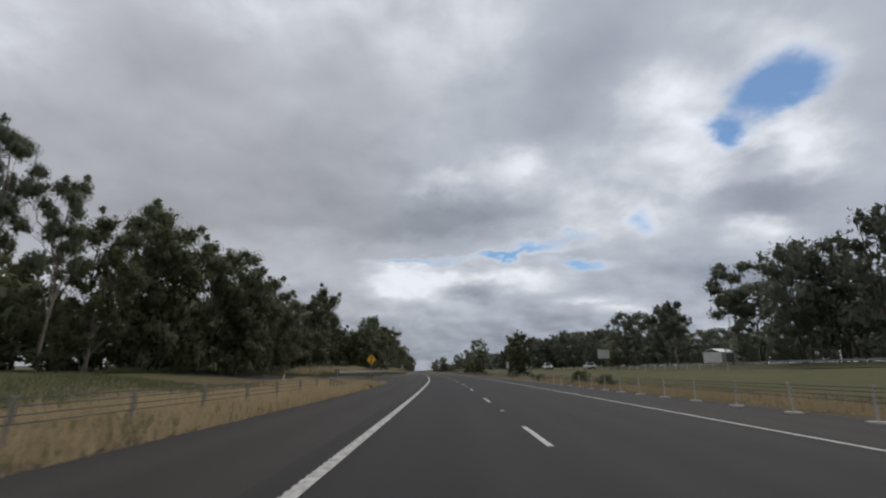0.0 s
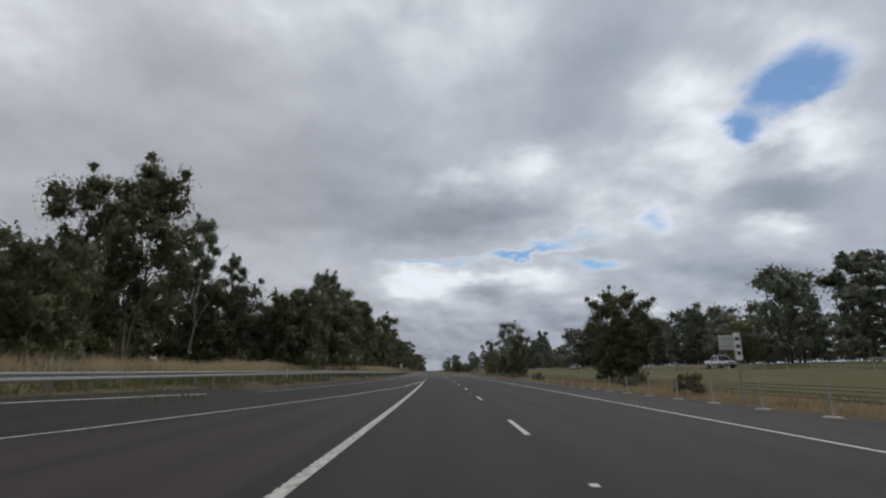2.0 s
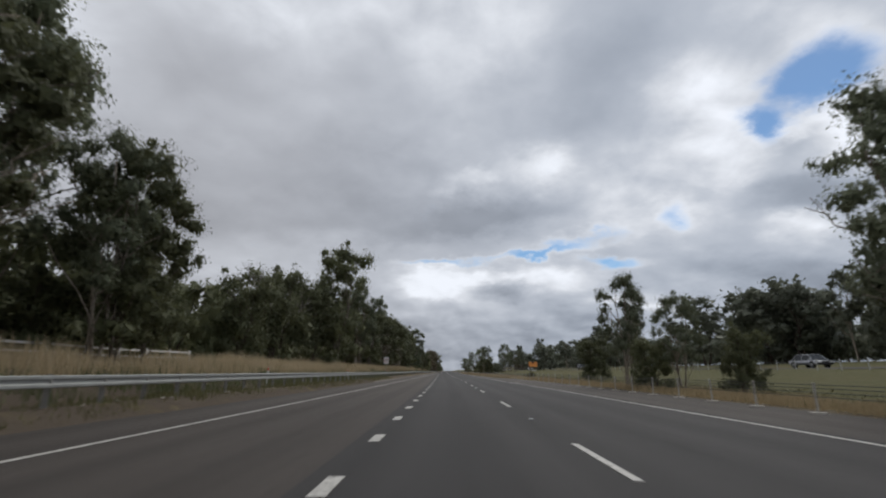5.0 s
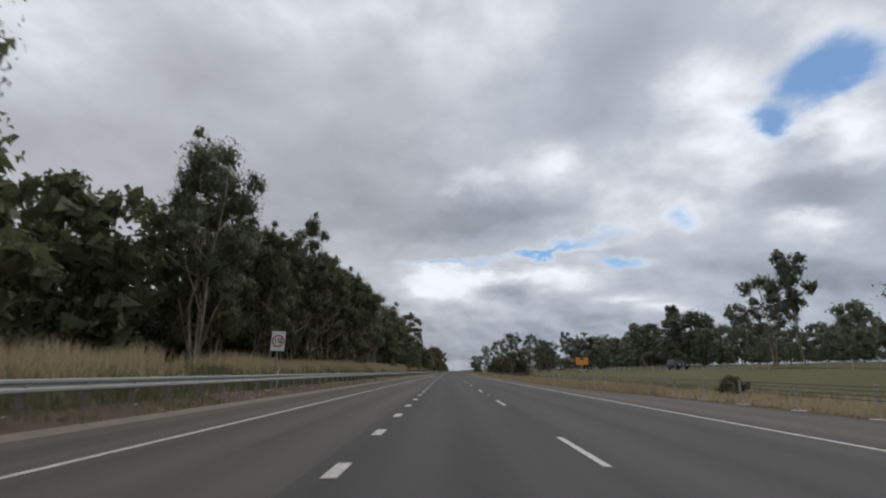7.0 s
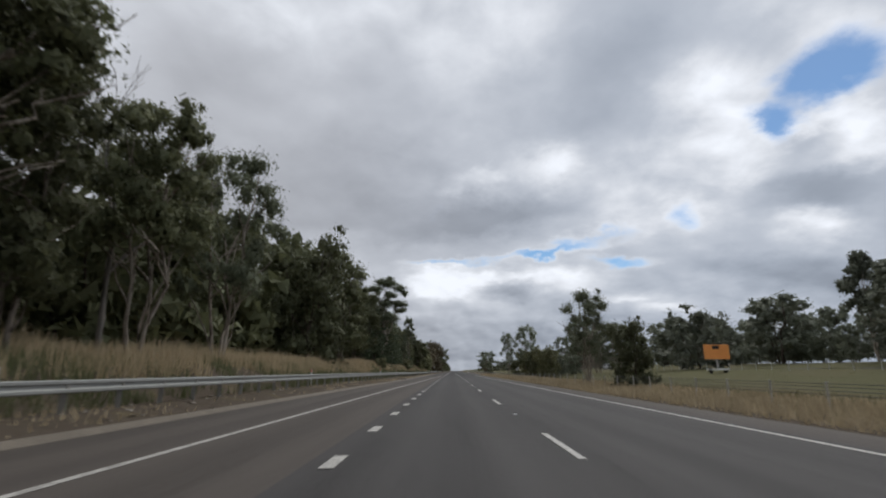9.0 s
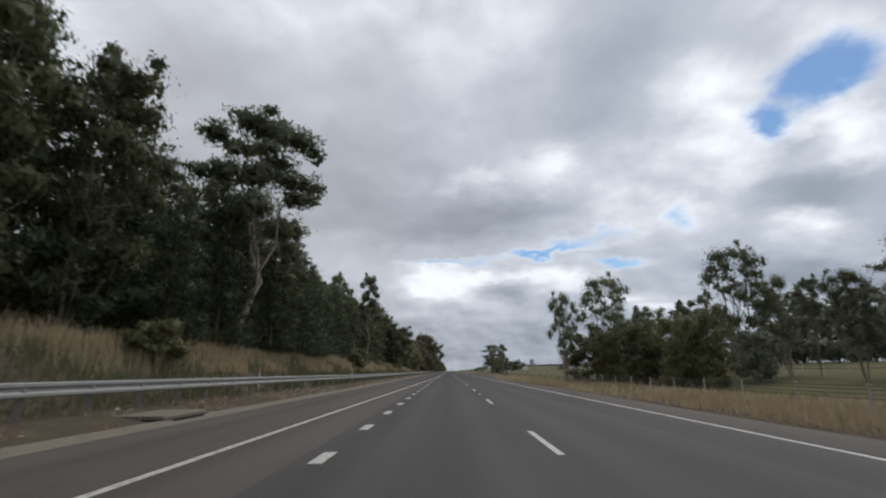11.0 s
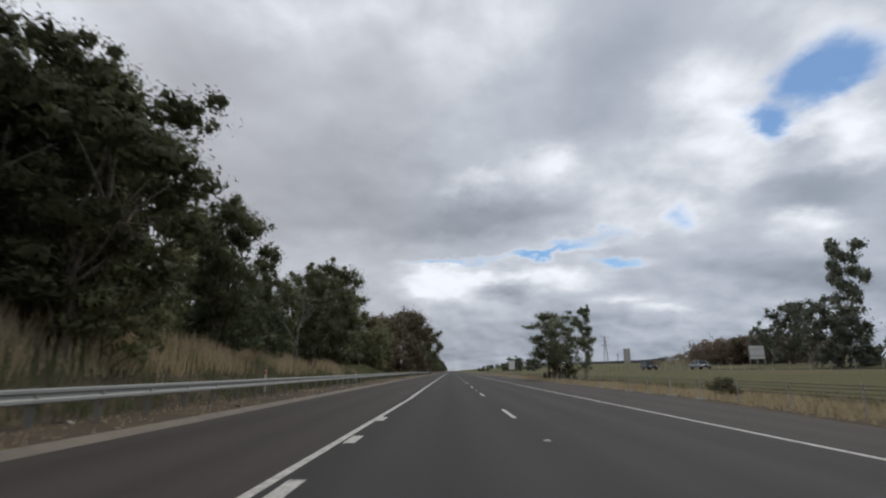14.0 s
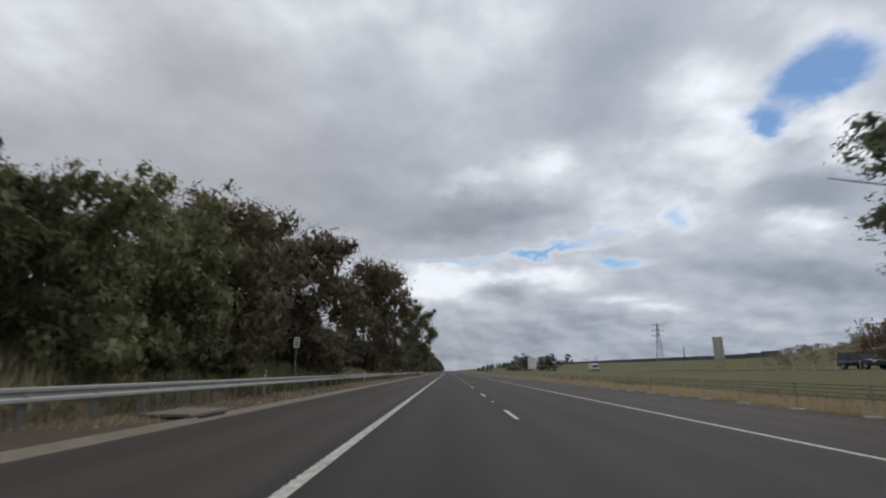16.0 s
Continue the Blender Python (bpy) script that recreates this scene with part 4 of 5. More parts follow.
# median and far side
plant(MID_C, 55.2, 57.5, 19.0, 0.72)
plant(MID_C, 59.1, 67.5, 12.9, 1.32)
plant(MID_C, 57.0, 68.0, 18.1, 0.72)
plant(MID_C, 53.8, 71.1, 17.9, 0.82)
plant(MID_C, 57.1, 77.0, 19.4, 0.75)
plant(MID_A, 43.9, 90.8, 12.5, 0.73)
plant(MID_C, 61.0, 92.0, 15.5, 1.10)
plant(MID_A, 59.0, 95.0, 20.1, 0.91)
plant(GUM_C, 18.5, 106.1, 8.6, 0.8)
plant(BUSH_A, 17.6, 107.6, 5.8, 0.9)
plant(GUM_C, 17.9, 111.1, 9.4, 0.72)
plant(MID_C, 56.8, 114.3, 12.4, 0.79)
plant(MID_C, 58.9, 124.0, 14.5, 1.30)
plant(MID_A, 58.9, 125.8, 15.5, 0.71)
plant(MID_C, 51.1, 130.6, 14.1, 0.89)
plant(GUM_C, 13.1, 138.1, 6.8, 0.72)
plant(BUSH_A, 12.5, 139.6, 4.0, 0.76)
plant(MID_C, 60.8, 141.3, 15.1, 0.99)
plant(GUM_B, 12.9, 143.6, 7.2, 0.72)
plant(BUSH_B, 54.0, 145.1, 7.5, 0.72)
plant(MID_BUSH, 59.0, 152.5, 9.5, 1.38)
plant(BUSH_A, 15.0, 161.4, 4.4, 0.91)
plant(GUM_B, 15.0, 162.4, 11.0, 0.78)
plant(MID_C, 60.9, 165.6, 12.4, 1.00)
plant(MID_C, 56.9, 166.9, 12.5, 0.78)
plant(BUSH_A, 15.9, 175.1, 3.5, 0.72)
plant(MID_C, 56.9, 175.9, 12.6, 0.88)
plant(MID_BUSH, 64.9, 179.3, 13.3, 0.88)
plant(GUM_B, 14.9, 180.1, 6.2, 0.78)
plant(BUSH_A, 13.9, 182.1, 3.5, 0.86)
plant(GUM_B, 13.5, 186.1, 8.7, 0.72)
plant(MID_C, 58.8, 187.9, 11.8, 0.97)
plant(MID_C, 60.9, 195.5, 12.8, 1.50)
plant(MID_C, 60.9, 209.4, 14.5, 1.10)
plant(BUSH_A, 18.8, 212.1, 5.1, 0.86)
plant(MID_C, 58.8, 212.4, 15.3, 0.72)
plant(MID_C, 64.8, 215.8, 15.3, 1.34)
plant(MID_A, 57.2, 217.6, 12.9, 0.81)
plant(MID_C, 58.8, 230.6, 13.5, 1.30)
plant(MID_BUSH, 63.0, 234.9, 12.9, 0.88)
plant(MID_C, 60.9, 235.9, 13.4, 1.38)
plant(MID_BUSH, 58.9, 238.0, 13.7, 1.19)
plant(MID_C, 61.1, 243.6, 13.5, 0.96)
plant(MID_C, 58.8, 260.6, 15.7, 1.41)
plant(MID_A, 49.0, 276.5, 16.4, 0.64)
plant(MID_B, 50.8, 286.0, 14.4, 0.72)
plant(BUSH_A, 13.9, 304.2, 5.0, 0.72)
plant(MID_A, 38.8, 307.1, 9.1, 1.27)
plant(MID_C, 58.8, 308.0, 12.0, 0.86)
plant(GUM_B, 13.3, 315.7, 9.1, 0.86)
plant(MID_C, 55.1, 315.7, 8.0, 0.96)
plant(MID_C, 55.1, 324.2, 12.5, 1.39)
plant(MID_C, 61.0, 328.0, 12.5, 1.25)
plant(MID_A, 57.0, 334.2, 15.3, 0.60)
plant(MID_A, 58.9, 336.5, 15.0, 0.70)
plant(MID_BUSH, 38.9, 346.6, 8.8, 1.15)
plant(GUM_B, 28.9, 354.5, 8.6, 1.08)
plant(MID_C, 59.0, 357.2, 12.5, 1.37)
plant(GUM_B, 26.8, 357.8, 7.1, 0.72)
plant(BUSH_B, 18.2, 361.2, 5.1, 0.72)
plant(MID_C, 63.0, 363.5, 12.2, 1.50)
plant(BUSH_B, 18.0, 363.7, 5.2, 0.73)
plant(GUM_A, 29.0, 364.8, 7.8, 0.60)
plant(BUSH_B, 18.1, 368.2, 5.3, 0.76)
plant(GUM_B, 29.1, 368.3, 8.5, 0.72)
plant(BUSH_A, 17.5, 370.5, 5.0, 0.9)
plant(GUM_B, 26.8, 371.2, 11.9, 0.72)
plant(BUSH_B, 17.0, 375.7, 5.0, 0.75)
plant(GUM_B, 16.4, 377.2, 10.8, 0.72)
plant(MID_BUSH, 60.9, 381.7, 10.4, 0.95)
plant(BUSH_A, 16.4, 382.7, 5.7, 1.14)
plant(GUM_B, 12.8, 379.4, 9.5, 0.55)
plant(GUM_B, 28.8, 397.8, 9.0, 0.72)
plant(MID_BUSH, 62.8, 400.5, 10.8, 1.12)
plant(MID_A, 39.0, 406.7, 11.1, 0.67)
plant(MID_C, 63.0, 416.2, 12.5, 1.50)
plant(MID_B, 44.2, 437.7, 9.8, 0.77)
plant(MID_C, 60.8, 440.5, 12.8, 1.50)
plant(SHEOAK, 44.9, 443.7, 5.9, 1.08)
plant(MID_A, 60.9, 448.7, 14.2, 1.40)
plant(MID_B, 46.9, 451.7, 11.3, 0.76)
plant(MID_A, 47.0, 462.2, 15.2, 0.60)
plant(MID_BUSH, 48.0, 462.7, 7.9, 1.00)
plant(GUM_B, 15.4, 472.9, 4.7, 0.76)
plant(GUM_A, 16.0, 474.9, 8.7, 0.60)
plant(MID_BUSH, 48.9, 478.2, 7.9, 0.99)
plant(GUM_B, 14.2, 486.0, 9.3, 1.4)
plant(GUM_B, 14.3, 480.6, 7.6, 0.85)
plant(BUSH_A, 15.3, 485.9, 5.1, 0.95)
plant(MID_B, 59.1, 498.8, 10.5, 0.72)
plant(MID_A, 66.5, 497.0, 20.5, 0.6)
plant(MID_C, 59.1, 503.3, 10.7, 0.91)
plant(MID_BUSH, 64.8, 519.8, 7.7, 0.72)
plant(SHEOAK, 69.1, 535.3, 6.2, 1.23)
plant(DEAD, 69.1, 545.3, 10.0, 1.17)
plant(DEAD, 58.9, 681.1, 7.6, 1.37)
plant(MID_BUSH, 58.9, 775.1, 8.4, 1.50)
plant(MID_BUSH, 58.8, 877.1, 11.7, 1.50)
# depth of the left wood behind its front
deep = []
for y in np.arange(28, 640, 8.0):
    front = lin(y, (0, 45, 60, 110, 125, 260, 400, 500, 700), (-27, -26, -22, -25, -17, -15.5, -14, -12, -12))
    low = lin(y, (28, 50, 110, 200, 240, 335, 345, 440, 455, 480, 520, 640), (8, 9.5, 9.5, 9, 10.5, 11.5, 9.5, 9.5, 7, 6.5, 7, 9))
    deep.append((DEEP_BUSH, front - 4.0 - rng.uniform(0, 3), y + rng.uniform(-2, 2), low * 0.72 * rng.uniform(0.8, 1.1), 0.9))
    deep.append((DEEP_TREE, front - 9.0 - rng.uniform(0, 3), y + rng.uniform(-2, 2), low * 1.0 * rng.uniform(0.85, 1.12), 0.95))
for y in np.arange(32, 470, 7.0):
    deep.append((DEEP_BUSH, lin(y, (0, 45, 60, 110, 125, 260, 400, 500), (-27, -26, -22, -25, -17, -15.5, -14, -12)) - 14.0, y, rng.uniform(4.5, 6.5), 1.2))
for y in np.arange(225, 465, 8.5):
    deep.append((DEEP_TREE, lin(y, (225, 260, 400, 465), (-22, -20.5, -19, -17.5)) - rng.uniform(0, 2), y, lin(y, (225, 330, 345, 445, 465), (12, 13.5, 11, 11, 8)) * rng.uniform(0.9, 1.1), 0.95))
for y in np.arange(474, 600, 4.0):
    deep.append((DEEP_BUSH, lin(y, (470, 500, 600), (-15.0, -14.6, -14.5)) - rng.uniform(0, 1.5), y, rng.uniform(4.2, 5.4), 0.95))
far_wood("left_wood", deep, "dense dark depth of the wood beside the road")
# depth of the wood beyond the far carriageway
deep = []
for y in np.arange(70, 440, 6.0):
    deep.append((FAR_DEEP, 63 + rng.uniform(0, 4), y, rng.uniform(4, 6.5), 1.0))
    deep.append((FAR_DEEP, 70 + rng.uniform(0, 8), y + 2.5, rng.uniform(7, 10.5), 0.9))
for y in np.arange(55, 480, 6.5):
    deep.append((FAR_DEEP, 84 + rng.uniform(0, 4), y, rng.uniform(5.0, 7.5), 1.25))
for y in np.arange(408, 484, 5.5):
    deep.append((FAR_DEEP, 52 + rng.uniform(0, 3), y, rng.uniform(3.2, 4.8), 1.3))
for y in np.arange(362, 396, 4.0):
    deep.append((FAR_DEEP, 22 + rng.uniform(0, 3), y, rng.uniform(3, 4.2), 1.0))
far_wood("right_wood", deep, "dark wood behind the far carriageway")
deep = []
for i in range(300):
    y = rng.uniform(522, 606)
    far = rng.uniform(0.6, 1.15)
    l = rng.uniform(68, 84) if y < 556 else far * (y - 475)
    deep.append((SCRUB, l, y, (far - 0.35) * rng.uniform(2.5, 5.0) if y > 556 else rng.uniform(3, 6), 1.15))
far_wood("brown_scrub", deep, "brown leafless scrub on the rise beyond the far carriageway")
deep = []
for y in np.arange(640, 1500, 15):
    deep.append((FAR_GUM, -12 - rng.uniform(0, 6), y, rng.uniform(9, 14), 1.0))
    if y > 760:
        deep.append((FAR_GUM, 50 + rng.uniform(0, 30), y, rng.uniform(4, 7), 1.0))
far_wood("distant_wood", deep, "far trees along the road towards the horizon")


# ---------- kerb ----------
def build_kerb():
    ys = np.arange(205, 700, 3.0)
    prof = ((0.02, -0.1), (0.0, 0.022), (-0.16, 0.03), (-0.22, 0.1), (-0.34, 0.11), (-0.36, -0.1))
    verts = [(xc(y) + seal_left(y) + a, y, z) for y in ys for a, z in prof]
    n = len(prof)
    faces = [(i * n + k, i * n + k + 1, (i + 1) * n + k + 1, (i + 1) * n + k) for i in range(len(ys) - 1) for k in range(n - 1)]
    faces += [tuple(range(n)), tuple(range((len(ys) - 1) * n, len(ys) * n))[::-1]]
    tagged(link("kerb", mesh_from(verts, faces, CONCRETE)), "low weathered concrete kerb and channel with grit", "kerb", kind="structure")


build_kerb()


def drain_pit(y):
    l = seal_left(y)
    pit = thing("drain_pit", on_road(l - 0.3, y, 0.02), "concrete side-entry drain pit set in the kerb", "drain")
    part("slab", boxed(-0.6, 0, 0.14, 1.3, 2.2, 0.1, bevel=0.02), CONCRETE, pit)
    # no hollow here: a solid black block paints the slot's shade
    part("opening", boxed(0.08, 0, 0.05, 0.06, 1.5, 0.1), BLACK, pit, "black block in place of the shaded drain slot")


for y in (338.0, 489.0):
    drain_pit(y)


# ---------- wire rope barriers ----------
def rope(f, zf, y0, y1, step=6.0, r=0.01):
    """One steel rope that follows a lateral line."""
    ys = np.arange(y0, y1 + 0.1, step)
    verts, faces = [], []
    for y in ys:
        for s in range(4):
            a = math.pi / 2 * s
            verts.append((xc(y) + f(y) + r * math.cos(a), y, zf(y) + r * math.sin(a)))
    for i in range(len(ys) - 1):
        for s in range(4):
            faces.append((i * 4 + s, i * 4 + (s + 1) % 4, i * 4 + 4 + (s + 1) % 4, i * 4 + 4 + s))
    return mesh_from(verts, faces, CABLE)


def rope_post(mat, h):
    bm = bmesh.new()
    box(bm, 0, 0, h / 2 - 0.15, 0.06, 0.04, h + 0.3, 0.008)
    box(bm, 0, 0, h - 0.02, 0.075, 0.055, 0.05, 0.006)
    box(bm, 0.03, 0.03, h * 0.72, 0.05, 0.012, h * 0.4)
    return bm_mesh(bm, mat)


def wire_barrier(f, y0, y1, gap, heights, h, pads, mat, label):
    b = thing("wire_rope_barrier", on_road(f(y0), y0, ground_z(f(y0), y0)), label, "road barrier")
    inv = b.matrix_basis.inverted()
    post = rope_post(mat, h)
    pad_bm = bmesh.new()
    bmesh.ops.create_cone(pad_bm, cap_ends=True, segments=10, radius1=0.26, radius2=0.24, depth=0.1)
    pad = bm_mesh(pad_bm, PALE_CONCRETE)
    y = y0
    while y <= y1:
        l = f(y)
        z = max(0.0, ground_z(l, y))
        link("post", post, b, inv @ on_road(l, y, z) @ pose(0, 0, 0, rng.normal() * 1.5, rng.normal() * 1.5, 0))
        if pads and not 232 < y < 436:
            link("footing", pad, b, inv @ on_road(l, y, z + 0.01))
        y += gap
    for k in heights:
        link("wire_rope", rope(f, lambda y: max(0.0, ground_z(f(y), y)) + k, y0, y1), b, inv)
    return b


wire_barrier(lambda y: lin(y, (-60, 225, 262, 300, 330, 440, 700), (10.35, 10.5, 11.8, 12.2, 11.6, 11.2, 11.2)), -30, 660, 3.0, (0.5, 0.62, 0.74, 0.84), 0.9, True, plain("weathered_post", (0.44, 0.42, 0.38), 0.7, 0.1, 0.4), "wire rope safety barrier on steel posts with concrete footings")
wire_barrier(lambda y: far_centre(y) - 6.0, 60, 540, 3.0, (0.55, 0.75), 0.95, False, plain("pale_post_paint", (0.5, 0.5, 0.47), 0.6), "wire rope barrier on pale posts beside the far carriageway")
wire_barrier(lambda y: -6.5, -40, 29.0, 3.0, (0.42, 0.55, 0.68, 0.8), 0.84, False, TIMBER, "wire rope barrier sunk in long dry grass")


def barrier_end():
    b = thing("barrier_terminal", on_road(-6.5, 30.0), "sloping end of a wire rope barrier with close posts", "road barrier")
    inv = b.matrix_basis.inverted()
    for i in range(8):
        y, h = 29.8 + 1.1 * i, 0.8 - 0.075 * i
        link("post", rope_post(TIMBER, h), b, inv @ on_road(-6.5, y))
    for k in (0.0, 0.12, 0.24):
        part("wire_rope", rod(bmesh.new(), (0, -1.2, 0.8 - k), (0, 8.2, 0.12 - k * 0.2), 0.009, seg=5), CABLE, b)
    part("anchor_slab", boxed(0.1, 10.2, 0.05, 1.1, 1.9, 0.18, bevel=0.03), CONCRETE, b, "flat concrete anchor block")


barrier_end()


def far_guardrail():
    r = thing("guardrail", on_road(far_centre(40) + 8, 40, ground_z(far_centre(40) + 8, 40)), "pale steel guardrail on the far slope", "guardrail")
    inv = r.matrix_basis.inverted()
    beam, post = w_beam(), rail_post()
    for y in np.arange(40, 112, 4.0):
        l = far_centre(y) + 8
        m = on_road(l, y, ground_z(l, y) + 0.62)
        link("rail", beam, r, inv @ m)
        link("post", post, r, inv @ m @ pose(0.1, 0.2, -0.62, 0, 0, 180))


far_guardrail()


def paddock_fence(l, y0, y1):
    """White post-and-rail fence among the trees."""
    f = thing("paddock_fence", on_road(l, y0, ground_z(l, y0)), "white painted post-and-rail fence under the trees", "fence")
    inv = f.matrix_basis.inverted()
    post = bm_mesh(boxed(0, 0, 0.45, 0.11, 0.11, 1.4, bevel=0.012), WHITE)
    ys = list(np.arange(y0, y1, 2.4))
    for y in ys:
        link("post", post, f, inv @ on_road(l, y, ground_z(l, y)))
    for a, b in zip(ys, ys[1:]):
        for h in (0.35, 0.68, 1.02):
            p = inv @ Vector((xc(a) + l, a, ground_z(l, a) + h))
            q = inv @ Vector((xc(b) + l, b, ground_z(l, b) + h))
            m = (p + q) / 2
            rail = boxed(0, 0, 0, 0.04, (q - p).length, 0.1, bevel=0.006)
            part("rail", rail, WHITE, f, at=Matrix.Translation(m) @ (q - p).to_track_quat("Y", "Z").to_matrix().to_4x4())


paddock_fence(-17.4, 139, 180)


def farm_shed(l, y, w, d, h):
    """A pale gabled shed half hidden in the far wood."""
    s = thing("farm_shed", on_road(l, y, ground_z(l, y), 20), "pale iron-roofed farm shed behind the trees", "shed")
    part("wall", boxed(0, 0, h / 2 - 0.2, w, d, h + 0.4, bevel=0.02), PALE_BOARD, s)
    for k in (-1, 1):
        panel = boxed(0, 0, 0, w + 0.5, d * 0.58, 0.06, bevel=0.01)
        part("roof", panel, WHITE, s, at=pose(0, k * d * 0.26, h + 0.28, -18 * k, 0, 0))
    part("door", boxed(-w * 0.15, -d / 2 - 0.02, 1.1, 2.2, 0.06, 2.2, bevel=0.01), STEEL_DULL, s, "grey sliding door")


farm_shed(61.5, 105, 7.0, 4.5, 2.6)


# ---------- guide posts ----------
def guide_post(l, y, h, lean=0.0):
    p = thing("guide_post", on_road(l, y, ground_z(l, y)) @ pose(0, 0, 0, 0, lean, 0), "white roadside guide post with a red reflector", "guide post", "guide posts along the road")
    part("post", boxed(0, 0, h / 2 - 0.1, 0.1, 0.035, h + 0.2, bevel=0.01), WHITE, p)
    part("reflector", boxed(0, -0.021, h - 0.12, 0.085, 0.012, 0.16, bevel=0.003), REFLECT, p, "red reflector")


guide_post(-14.3, 46, 0.95, 9)
for y in (104, 128, 152, 176, 200, 236, 252, 276, 300, 331, 350, 374, 392, 416, 440, 464, 500, 530):
    guide_post(rail_at(y) - 0.75, y, 1.12 + rng.uniform(-0.06, 0.1), rng.normal() * 2)


# ---------- signs ----------
def text_mesh(words, size, mat):
    cu = bpy.data.curves.new("text", "FONT")
    cu.body, cu.size, cu.align_x, cu.align_y, cu.extrude, cu.offset = words, size, "CENTER", "CENTER", 0.002, size * 0.03
    ob = new("text", cu)
    me = bpy.data.meshes.new_from_object(ob.evaluated_get(bpy.context.evaluated_depsgraph_get()))
    bpy.data.objects.remove(ob)
    me.materials.clear()
    me.materials.append(mat)
    return me


FACE = pose(0, 0, 0, 90, 0, 0)


def flat_shape(points, depth, mat):
    """An upright plate cut to an outline, facing -y."""
    bm = bmesh.new()
    f = bm.faces.new([bm.verts.new((x, 0, z)) for x, z in points])
    made = bmesh.ops.extrude_face_region(bm, geom=[f])
    for v in made["geom"]:
        if isinstance(v, bmesh.types.BMVert):
            v.co.y += depth
    bmesh.ops.recalc_face_normals(bm, faces=bm.faces[:])
    return bm_mesh(bm, mat)


def merge_sign(l, y, zc):
    z0 = ground_z(l, y)
    s = thing("merge_sign", on_road(l, y, z0, 35), "yellow diamond warning sign with a black merging arrow", "road sign")
    part("post", rod(bmesh.new(), (0, 0.05, -0.3), (0, 0.05, zc - z0 + 0.35), 0.026), STEEL, s)
    c = zc - z0
    d = 0.46
    link("border", flat_shape(((0, d), (d, 0), (0, -d), (-d, 0)), 0.006, BLACK), s, pose(0, 0.0, c))
    d = 0.435
    link("panel", flat_shape(((0, d), (d, 0), (0, -d), (-d, 0)), 0.006, YELLOW), s, pose(0, -0.006, c))
    link("arrow", flat_shape(((0.03, -0.25), (0.03, 0.08), (0.09, 0.08), (0, 0.26), (-0.09, 0.08), (-0.03, 0.08), (-0.03, -0.25)), 0.004, BLACK), s, pose(0, -0.012, c))
    link("side_arrow", flat_shape(((-0.15, -0.22), (-0.1, -0.24), (-0.03, -0.1), (-0.03, -0.02)), 0.004, BLACK), s, pose(0, -0.012, c))


merge_sign(-6.1, 42.4, 2.15)


def chevron(l, y):
    z0 = ground_z(l, y)
    s = thing("chevron_marker", on_road(l, y, z0), "black marker board with a white chevron", "road sign")
    part("post", boxed(0, 0.05, 0.35, 0.06, 0.05, 1.1), STEEL_DULL, s)
    part("board", boxed(0, 0, 0.72, 0.46, 0.02, 0.6, bevel=0.005), BLACK, s)
    link("chevron", flat_shape(((-0.12, 0.22), (0.02, 0.22), (0.14, 0), (0.02, -0.22), (-0.12, -0.22), (0.0, 0)), 0.004, WHITE), s, pose(0, -0.015, 0.72))


chevron(-14.2, 70.3)


def speed_sign(l, y, zc):
    z0 = ground_z(l, y)
    s = thing("speed_sign", on_road(l, y, z0) @ pose(0, 0, 0, 0, 2, 8), "white speed limit sign with a red ring, 110", "road sign")
    c = zc - z0
    part("post", rod(bmesh.new(), (0, 0.05, -0.3), (0, 0.05, c + 0.3), 0.04), STEEL, s)
    part("panel", boxed(0, 0, c, 0.82, 0.012, 1.16, bevel=0.004), WHITE, s)
    bm = bmesh.new()
    n = 40
    ring = [[bm.verts.new((r * math.cos(6.28319 * i / n), 0, r * math.sin(6.28319 * i / n))) for i in range(n)] for r in (0.29, 0.365)]
    for i in range(n):
        bm.faces.new((ring[0][i], ring[0][(i + 1) % n], ring[1][(i + 1) % n], ring[1][i]))
    part("ring", bm, RED, s, "red ring", pose(0, -0.0105, c))
    link("number", text_mesh("110", 0.4, BLACK), s, pose(0, -0.0105, c) @ FACE @ Matrix.Diagonal((0.82, 1.1, 1, 1)))


speed_sign(-10.7, 236.0, 3.0)


def small_sign(l, y, top, w, h, label, mat):
    z0 = ground_z(l, y)
    s = thing("marker_sign", on_road(l, y, z0) @ pose(0, 0, 0, 0, 0, 25), label, "road sign")
    part("post", rod(bmesh.new(), (0, 0.04, -0.3), (0, 0.04, top - z0 - 0.05), 0.03), STEEL, s)
    part("panel", boxed(0, 0, top - z0 - h / 2, w, 0.015, h, bevel=0.004), mat, s)
    for k in (0.28, 0.0, -0.25):
        part("writing", boxed(0, -0.011, top - z0 - h / 2 + k * h, w * 0.6, 0.005, h * 0.13), BLACK, s)


small_sign(-8.5, 503, 3.05, 0.3, 0.55, "narrow white kilometre marker on a thin pole", WHITE)
small_sign(10.0, 75.2, 2.5, 0.35, 0.9, "narrow pale sign seen edge-on beside the median", WHITE)


def big_board(l, y, zb, w, h, mat, label, name="sign_board", legs=2):
    z0 = ground_z(l, y)
    s = thing(name, on_road(l, y, z0), label, "road sign")
    for i in range(legs):
        x = (i - (legs - 1) / 2) * w * 0.5
        part("leg", boxed(x, 0.12, (zb + h - z0) / 2 - 0.2, 0.14, 0.1, zb + h - z0 + 0.2), STEEL_DULL, s)
    part("panel", boxed(0, 0, zb + h / 2 - z0, w, 0.04, h, bevel=0.01), mat, s)
    for k in (0.25, -0.25):
        part("stiffener", boxed(0, -0.045, zb + h / 2 - z0 + k * h, w * 0.96, 0.05, 0.07), STEEL_DULL if mat is PALE_BOARD else mat, s)
    return s


